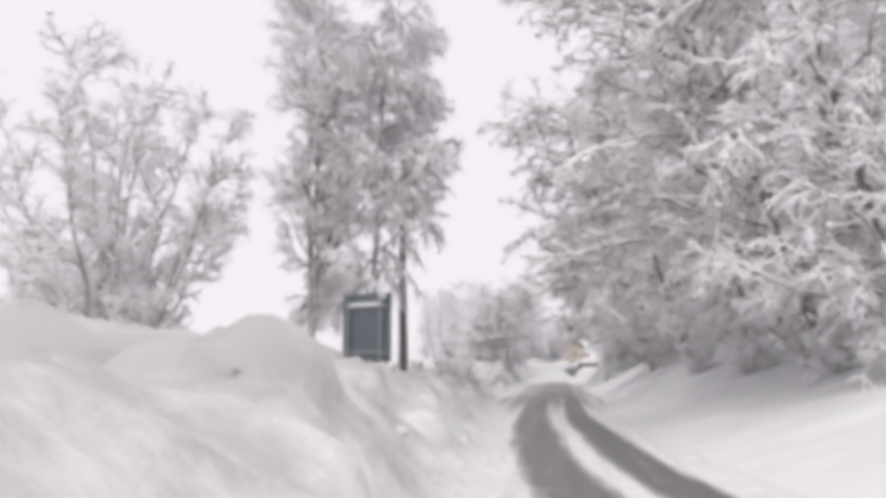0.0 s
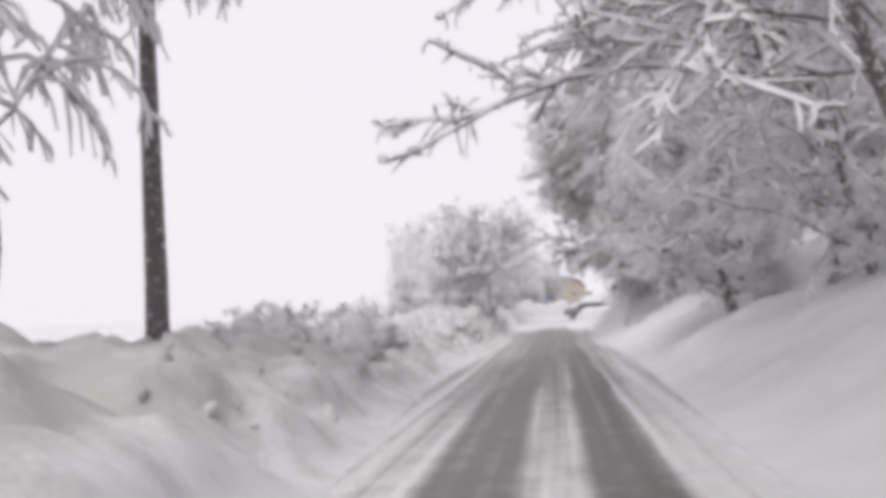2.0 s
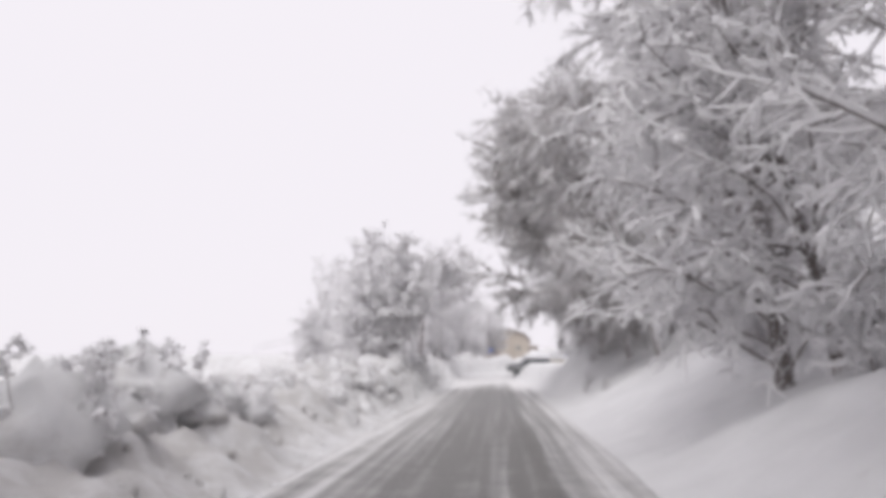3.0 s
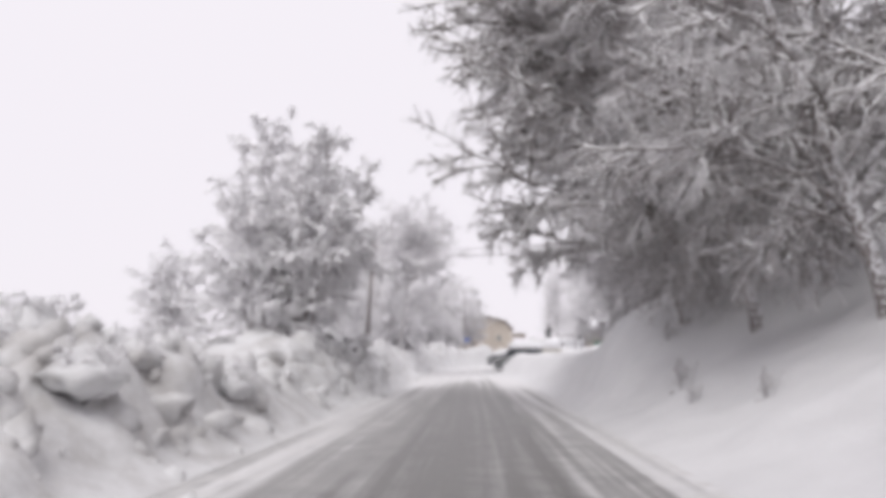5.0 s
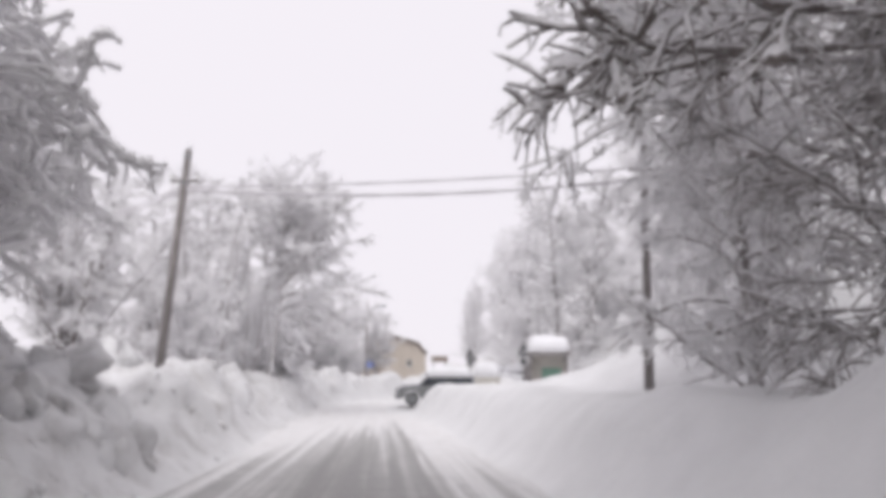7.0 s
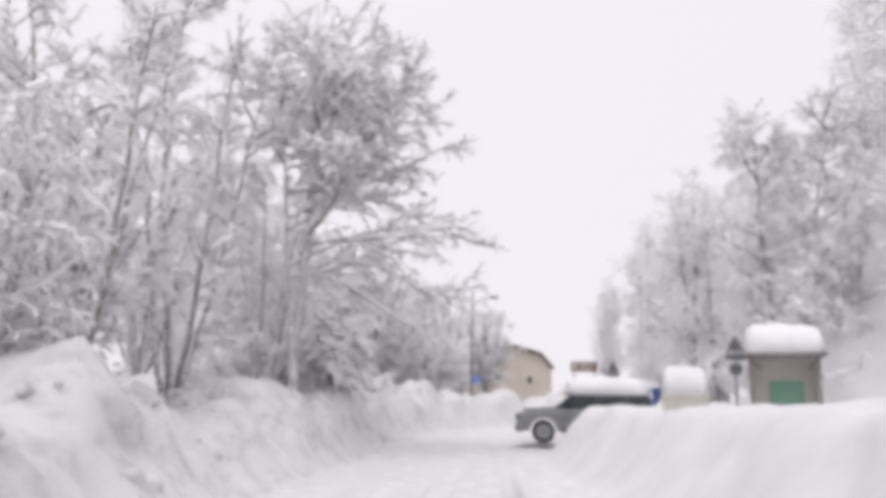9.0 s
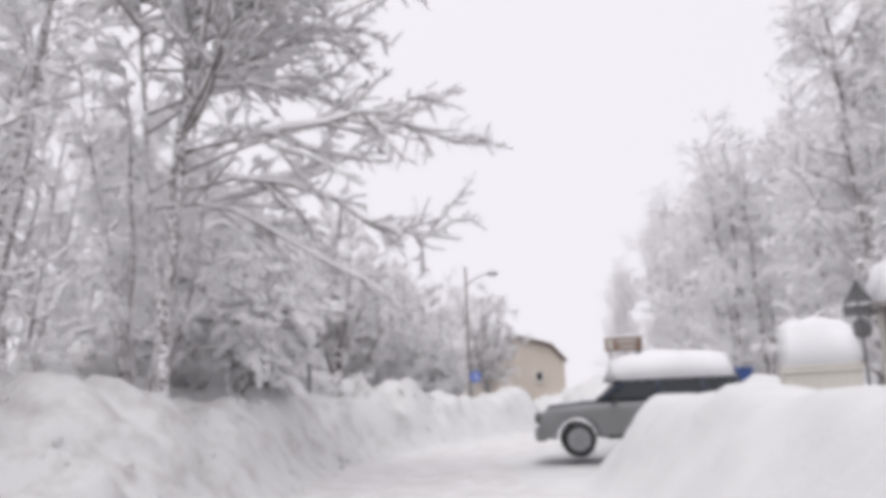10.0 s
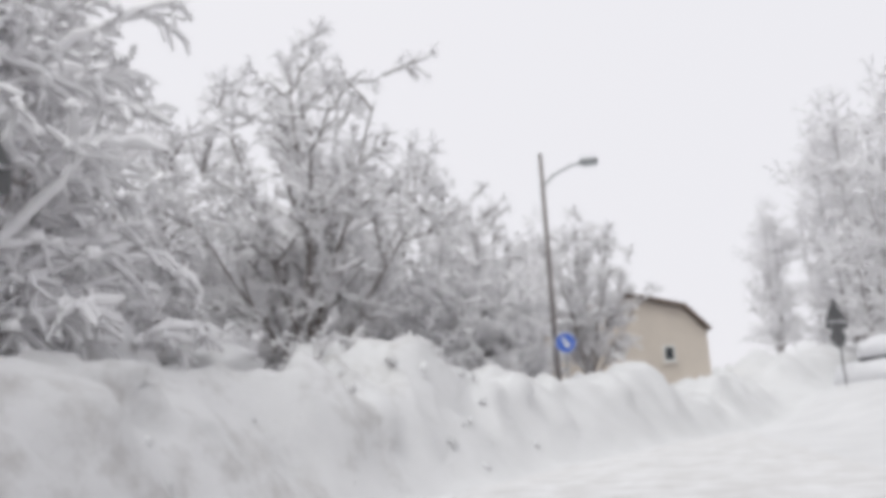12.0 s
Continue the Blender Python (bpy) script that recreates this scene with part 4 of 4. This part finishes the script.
sign_back(7.7, 102.6, 3.75, 0.6, -20, "grey backs of triangular and octagonal signs beside the shelter")


# ---- brown direction board ----
bd = thing("direction_board", pose(3.5, 106.9, 0, 0, 0, -12), "long brown direction board with unreadable lines on two posts", "sign")
part("board", box(bmesh.new(), 0, 0, 2.95, 0.95, 0.03, 0.36, 0.006), M_BROWN, bd)
for k, (cx, w) in enumerate(((-0.33, 0.14), (0.08, 0.5), (0.1, 0.4))):
    part("line", box(bmesh.new(), cx, -0.019, 2.95 + (0, 0.07, -0.07)[k], w, 0.006, (0.24, 0.06, 0.06)[k]), M_CREAM, bd, "pale unreadable bar")
for sx in (-0.35, 0.35):
    part("post", rod(bmesh.new(), (sx, 0.04, ground_level(3.5, 106.9) - 0.4), (sx, 0.04, 3.1), 0.025), M_STEEL, bd)
part("snow_load", cushion(bmesh.new(), 0, 0, 3.12, 0.9, 0.05, 0.05, 14), M_SNOW, bd, smooth=True)


# ---- the tan house ----
def house():
    z = 1.2
    t = thing("house", pose(1.3, 135.0, 0, 0, 0, 6), "small tan rendered house with snow-covered gabled roof", "house")
    deep = 8.0
    line = [(3.1, 4.3), (2.2, 5.3), (0, 5.9), (-3.3, 4.95)]
    wall = prism(bmesh.new(), [(-3.2, z), (3.0, z), (3.0, 4.3), (2.15, 5.26), (0, 5.85), (-3.2, 4.92)], deep, Matrix.Translation((0, deep / 2, 0)))
    part("wall", wall, M_TAN, t)
    for k, ((x0, z0), (x1, z1)) in enumerate(zip(line, line[1:])):
        run, tip = math.hypot(x1 - x0, z1 - z0), math.atan2(z1 - z0, x0 - x1)
        place = Matrix.LocRotScale(((x0 + x1) / 2, deep / 2, (z0 + z1) / 2 + 0.06), Euler((0, tip, 0)), None)
        slab = box(bmesh.new(), 0, 0, 0, run + 0.04, deep + 0.7, 0.12)
        slab.transform(place)
        part("roof", slab, M_ROOF, t, "brown roof edge")
        bm = cushion(bmesh.new(), 0, 0.1, 0.06, run + 0.05, deep + 0.6, (0.1, 0.3, 0.35)[k], 20 + k)
        bm.transform(place)
        part("snow_load", bm, M_SNOW, t, "thick snow on the roof", True)

    def window(wx, wz, w, h):
        fr = part("window", box(bmesh.new(), wx, -0.02, wz, w + 0.14, 0.06, h + 0.14, 0.01), M_WHITE, t, "small white-framed window")
        part("pane", box(bmesh.new(), wx, -0.055, wz, w, 0.02, h), M_GLASS, fr)
        part("sill", box(bmesh.new(), wx, -0.08, wz - h / 2 - 0.09, w + 0.25, 0.14, 0.05, 0.01), M_WHITE, fr)
    window(-1.9, 3.9, 0.6, 0.45)
    window(1.45, 3.5, 0.34, 0.5)


house()


# ---- off-road car standing at the junction ----
def offroad_car(x, y, turn):
    """Origin at the middle of the front bumper on the ground; the car reaches back along +y, its own left is +x."""
    t = thing("offroad_car", pose(x, y, ground_level(x + 1.4, y + 1.4) + 0.02, 0, 0, turn), "silver and dark off-road car carrying a thick snow slab", "car")
    t.scale = (0.93, 0.93, 0.93)
    # side outline: (distance back, height)
    lower = [(0.05, 0.42), (0.0, 0.62), (0.06, 0.88), (0.2, 1.02), (1.25, 1.1), (4.45, 1.12), (4.55, 0.9), (4.55, 0.5), (4.4, 0.38)]
    arch = []
    for c in (3.55, 0.85):
        arch += [(c + 0.46 * math.cos(a), 0.38 + 0.44 * math.sin(a)) for a in np.linspace(0, math.pi, 9)]
    outline = lower + arch

    def shell(points, half, top_half, material, name, label):
        bm = bmesh.new()
        side = []
        for s in (-1, 1):
            side.append([bm.verts.new((s * (half if z < 1.0 else top_half), yy, z)) for yy, z in points])
        bm.faces.new(side[0][::-1])
        bm.faces.new(side[1])
        for k in range(len(points)):
            j = (k + 1) % len(points)
            bm.faces.new((side[0][k], side[0][j], side[1][j], side[1][k]))
        bmesh.ops.recalc_face_normals(bm, faces=bm.faces[:])
        long = [e for e in bm.edges if abs(e.verts[0].co.x - e.verts[1].co.x) < 0.2 and e.calc_length() > 0.15]
        bmesh.ops.bevel(bm, geom=[e for e in long if len(e.link_faces) == 2], offset=0.05, segments=3, affect="EDGES", profile=0.6)
        return part(name, bm, material, t, label, True)

    shell(outline, 0.9, 0.84, M_SILVER, "body", "silver body with dirty lower sides")
    part("hood", box(bmesh.new(), 0, 0.75, 1.085, 1.5, 1.05, 0.09, 0.04, Euler((radians(4), 0, 0))), M_NAVY, t, "dark bonnet", True)
    cabin = bmesh.new()
    low = [(-0.82, 1.2), (0.82, 1.2), (0.82, 4.42), (-0.82, 4.42)]
    top = [(-0.68, 1.95), (0.68, 1.95), (0.68, 4.2), (-0.68, 4.2)]
    a = [cabin.verts.new((px, py, 1.1)) for px, py in low]
    b = [cabin.verts.new((px, py, 1.72)) for px, py in top]
    cabin.faces.new(a[::-1])
    cabin.faces.new(b)
    for k in range(4):
        j = (k + 1) % 4
        cabin.faces.new((a[k], a[j], b[j], b[k]))
    bmesh.ops.bevel(cabin, geom=cabin.edges[:], offset=0.05, segments=2, affect="EDGES")
    part("cabin", cabin, M_NAVY, t, "dark upper body", True)

    def pane(name, quad, label=""):
        bm = bmesh.new()
        c = [Vector(q) for q in quad]
        n = (c[1] - c[0]).cross(c[3] - c[0]).normalized() * 0.012
        f = [bm.verts.new(q + n) for q in c]
        r = [bm.verts.new(q - n) for q in c]
        bm.faces.new(f)
        bm.faces.new(r[::-1])
        for k in range(4):
            j = (k + 1) % 4
            bm.faces.new((f[j], f[k], r[k], r[j]))
        return part(name, bm, M_GLASS, t, label)

    pane("windscreen", ((-0.7, 1.3, 1.19), (0.7, 1.3, 1.19), (0.6, 1.87, 1.66), (-0.6, 1.87, 1.66)), "windscreen half covered with snow")
    for s in (-1, 1):
        for y0, y1, y2, y3 in ((1.62, 2.5, 2.5, 2.05), (2.62, 3.45, 3.45, 2.62), (3.57, 4.2, 4.1, 3.57)):
            pane("side_window", ((s * 0.815, y0, 1.17), (s * 0.815, y1, 1.17), (s * 0.705, y2, 1.63), (s * 0.705, y3, 1.63)))
        part("mirror", box(bmesh.new(), s * 0.98, 1.62, 1.2, 0.2, 0.1, 0.16, 0.03), M_BLACK, t, "black door mirror", True)
        lamp = part("headlight", box(bmesh.new(), s * 0.64, 0.04, 0.83, 0.46, 0.16, 0.24, 0.07), M_BLACK, t, "dark headlight housing", True)
        part("lens", disc(bmesh.new(), (s * 0.68, -0.035, 0.83), (0, 1, 0), 0.09, 0.03, 18), M_LAMP, lamp, "round lamp")
        part("fog_light", disc(bmesh.new(), (s * 0.62, -0.05, 0.52), (0, 1, 0), 0.08, 0.04, 16), M_LAMP, t)
        part("side_step", rod(bmesh.new(), (s * 0.9, 1.45, 0.4), (s * 0.9, 2.95, 0.4), 0.045), M_BLACK, t)
        part("roof_rail", rod(bmesh.new(), (s * 0.6, 2.1, 1.79), (s * 0.6, 4.1, 1.79), 0.02), M_BLACK, t)
        part("tail_light", box(bmesh.new(), s * 0.8, 4.5, 1.0, 0.16, 0.1, 0.35, 0.03), M_RED, t, smooth=True)
        for wy in (0.85, 3.55):
            w = part("wheel", rod(bmesh.new(), (s * 0.66, wy, 0.37), (s * 0.9, wy, 0.37), 0.24, sides=24), M_STEEL, t, "spoked steel wheel")
            v, f = tubes(np.array([[(s * 0.78, wy + 0.29 * math.cos(a), 0.37 + 0.29 * math.sin(a)) for a in np.linspace(0, 2 * math.pi, 25)]]), np.full((1, 25), 0.085), 8)
            mesh_object("tyre", v, f, M_RUBBER, w)
            for k in range(6):
                a = k * math.pi / 3
                part("spoke", box(bmesh.new(), s * 0.905, wy + 0.12 * math.cos(a), 0.37 + 0.12 * math.sin(a), 0.02, 0.2, 0.05, 0.006, Euler((a, 0, 0))), M_SILVER, w)
    part("grille", box(bmesh.new(), 0, 0.0, 0.83, 0.78, 0.08, 0.22, 0.03), M_BLACK, t, "black grille")
    for k in range(4):
        part("grille_bar", box(bmesh.new(), 0, -0.035, 0.76 + 0.045 * k, 0.7, 0.015, 0.012), M_STEEL, t)
    part("bumper", box(bmesh.new(), 0, 0.07, 0.5, 1.8, 0.26, 0.3, 0.07), M_SILVER, t, "silver front bumper", True)
    part("plate", box(bmesh.new(), 0, -0.066, 0.55, 0.5, 0.012, 0.11), M_WHITE, t, "white number plate without characters")
    part("aerial", rod(bmesh.new(), (0.6, 1.5, 1.15), (0.66, 1.62, 1.95), 0.008), M_BLACK, t)
    part("roof_snow", cushion(bmesh.new(), 0, 2.85, 1.56, 1.68, 2.95, 0.62, 31, 13), M_SNOW, t, "thick slab of snow on the roof", True)
    part("hood_snow", cushion(bmesh.new(), 0.1, 1.12, 1.15, 1.2, 0.35, 0.08, 32), M_SNOW, t, "strip of snow below the windscreen", True)
    return t


offroad_car(0.98, 102.6, -93)


# ---- things in the yard ----
def shelter(x, y, turn):
    z = ground_level(x, y) - 0.25
    t = thing("shelter", pose(x, y, z, 0, 0, turn), "small cream shelter with dark posts under a thick snow cap", "shelter")
    part("back_panel", box(bmesh.new(), 0, 0.55, 0.95, 1.85, 0.05, 1.9, 0.01), M_CREAM, t, "cream back wall")
    part("notice", box(bmesh.new(), 0.1, 0.51, 0.85, 1.0, 0.03, 0.8, 0.005), M_GREEN, t, "pale green notice panel")
    for sx in (-0.95, 0.95):
        part("side_panel", box(bmesh.new(), sx, 0.3, 0.95, 0.04, 0.5, 1.9, 0.008), M_CREAM, t)
        part("post", box(bmesh.new(), sx, -0.45, 0.95, 0.1, 0.1, 1.95, 0.015), M_POLE, t, "dark timber post")
        part("brace", box(bmesh.new(), sx * 0.86, -0.45, 1.72, 0.06, 0.06, 0.42, 0.01, Euler((0, radians(-38 if sx < 0 else 38), 0))), M_POLE, t, "dark brace")
    part("roof", box(bmesh.new(), 0, 0.0, 1.98, 2.35, 1.6, 0.1, 0.02), M_POLE, t, "dark roof edge")
    part("snow_load", cushion(bmesh.new(), 0, 0, 2.03, 2.5, 1.75, 0.95, 41, 13), M_SNOW, t, "very thick rounded cap of snow", True)


shelter(9.0, 102.2, -14)


def container(name, x, y, turn, w, d, h, material, label, cap, sink=0.1):
    z = ground_level(x, y) - sink
    t = thing(name, pose(x, y, z, 0, 0, turn), label, "waste bin")
    bm = bmesh.new()
    box(bm, 0, 0, h / 2, w, d, h, 0.03)
    for v in bm.verts:
        k = 0.86 + 0.14 * v.co.z / h
        v.co.x, v.co.y = v.co.x * k, v.co.y * k
    part("body", bm, material, t, smooth=True)
    part("rim", box(bmesh.new(), 0, 0, h - 0.03, w + 0.06, d + 0.06, 0.06, 0.015), material, t)
    for k in (-0.3, 0, 0.3):
        part("rib", box(bmesh.new(), k * w, -d * 0.475, h * 0.5, 0.05, 0.05, h * 0.75, 0.01), material, t)
    part("lid", box(bmesh.new(), 0, 0, h + 0.03, w + 0.02, d + 0.02, 0.07, 0.025), material, t)
    if cap:
        part("snow_load", cushion(bmesh.new(), 0, 0, h + 0.06, w + 0.12, d + 0.12, cap, 51, 11), M_SNOW, t, "rounded cap of snow", True)


container("waste_bin", 6.3, 107.0, -8, 0.72, 0.75, 1.25, M_BLUE, "tall blue plastic waste bin standing in deep snow", 0.0)
container("waste_bin", 4.3, 107.2, 10, 0.7, 0.7, 1.2, M_BLUE, "blue plastic waste bin behind the parked car", 0.12)
container("grit_box", 5.25, 98.6, -16, 1.15, 1.0, 0.95, M_CREAM, "pale grey box under a thick snow cap", 0.8, 0.35)


def buried_car(x, y, turn, sink=0.55):
    z = ground_level(x, y) - sink
    t = thing("buried_car", pose(x, y, z, 0, 0, turn), "parked car almost wholly buried under snow", "car")
    part("body", box(bmesh.new(), 0, 0, 0.6, 1.7, 4.0, 0.7, 0.15), M_NAVY, t, "dark car body", True)
    part("cabin", box(bmesh.new(), 0, 0.3, 1.15, 1.5, 2.2, 0.5, 0.16), M_GLASS, t, "dark windows", True)
    part("snow_load", cushion(bmesh.new(), 0, 0.3, 1.3, 1.8, 2.6, 0.75, 61, 11), M_SNOW, t, "deep snow on the roof", True)
    part("hood_snow", cushion(bmesh.new(), 0, -1.4, 0.7, 2.1, 1.6, 0.65, 62, 9), M_SNOW, t, "deep snow on the bonnet", True)
    for s in (-1, 1):
        part("side_snow", cushion(bmesh.new(), s * 1.0, 0.3, 0.4, 1.0, 3.8, 0.85, 63 + s, 9), M_SNOW, t, "snow heaped against the side", True)


buried_car(9.9, 131.0, 20)
buried_car(6.9, 110.4, -75, 0.25)
buried_car(12.2, 129.5, 40)
sign_back(7.9, 130.6, 4.7, 0.95, 30, "tilted triangular sign seen obliquely, half covered in snow")
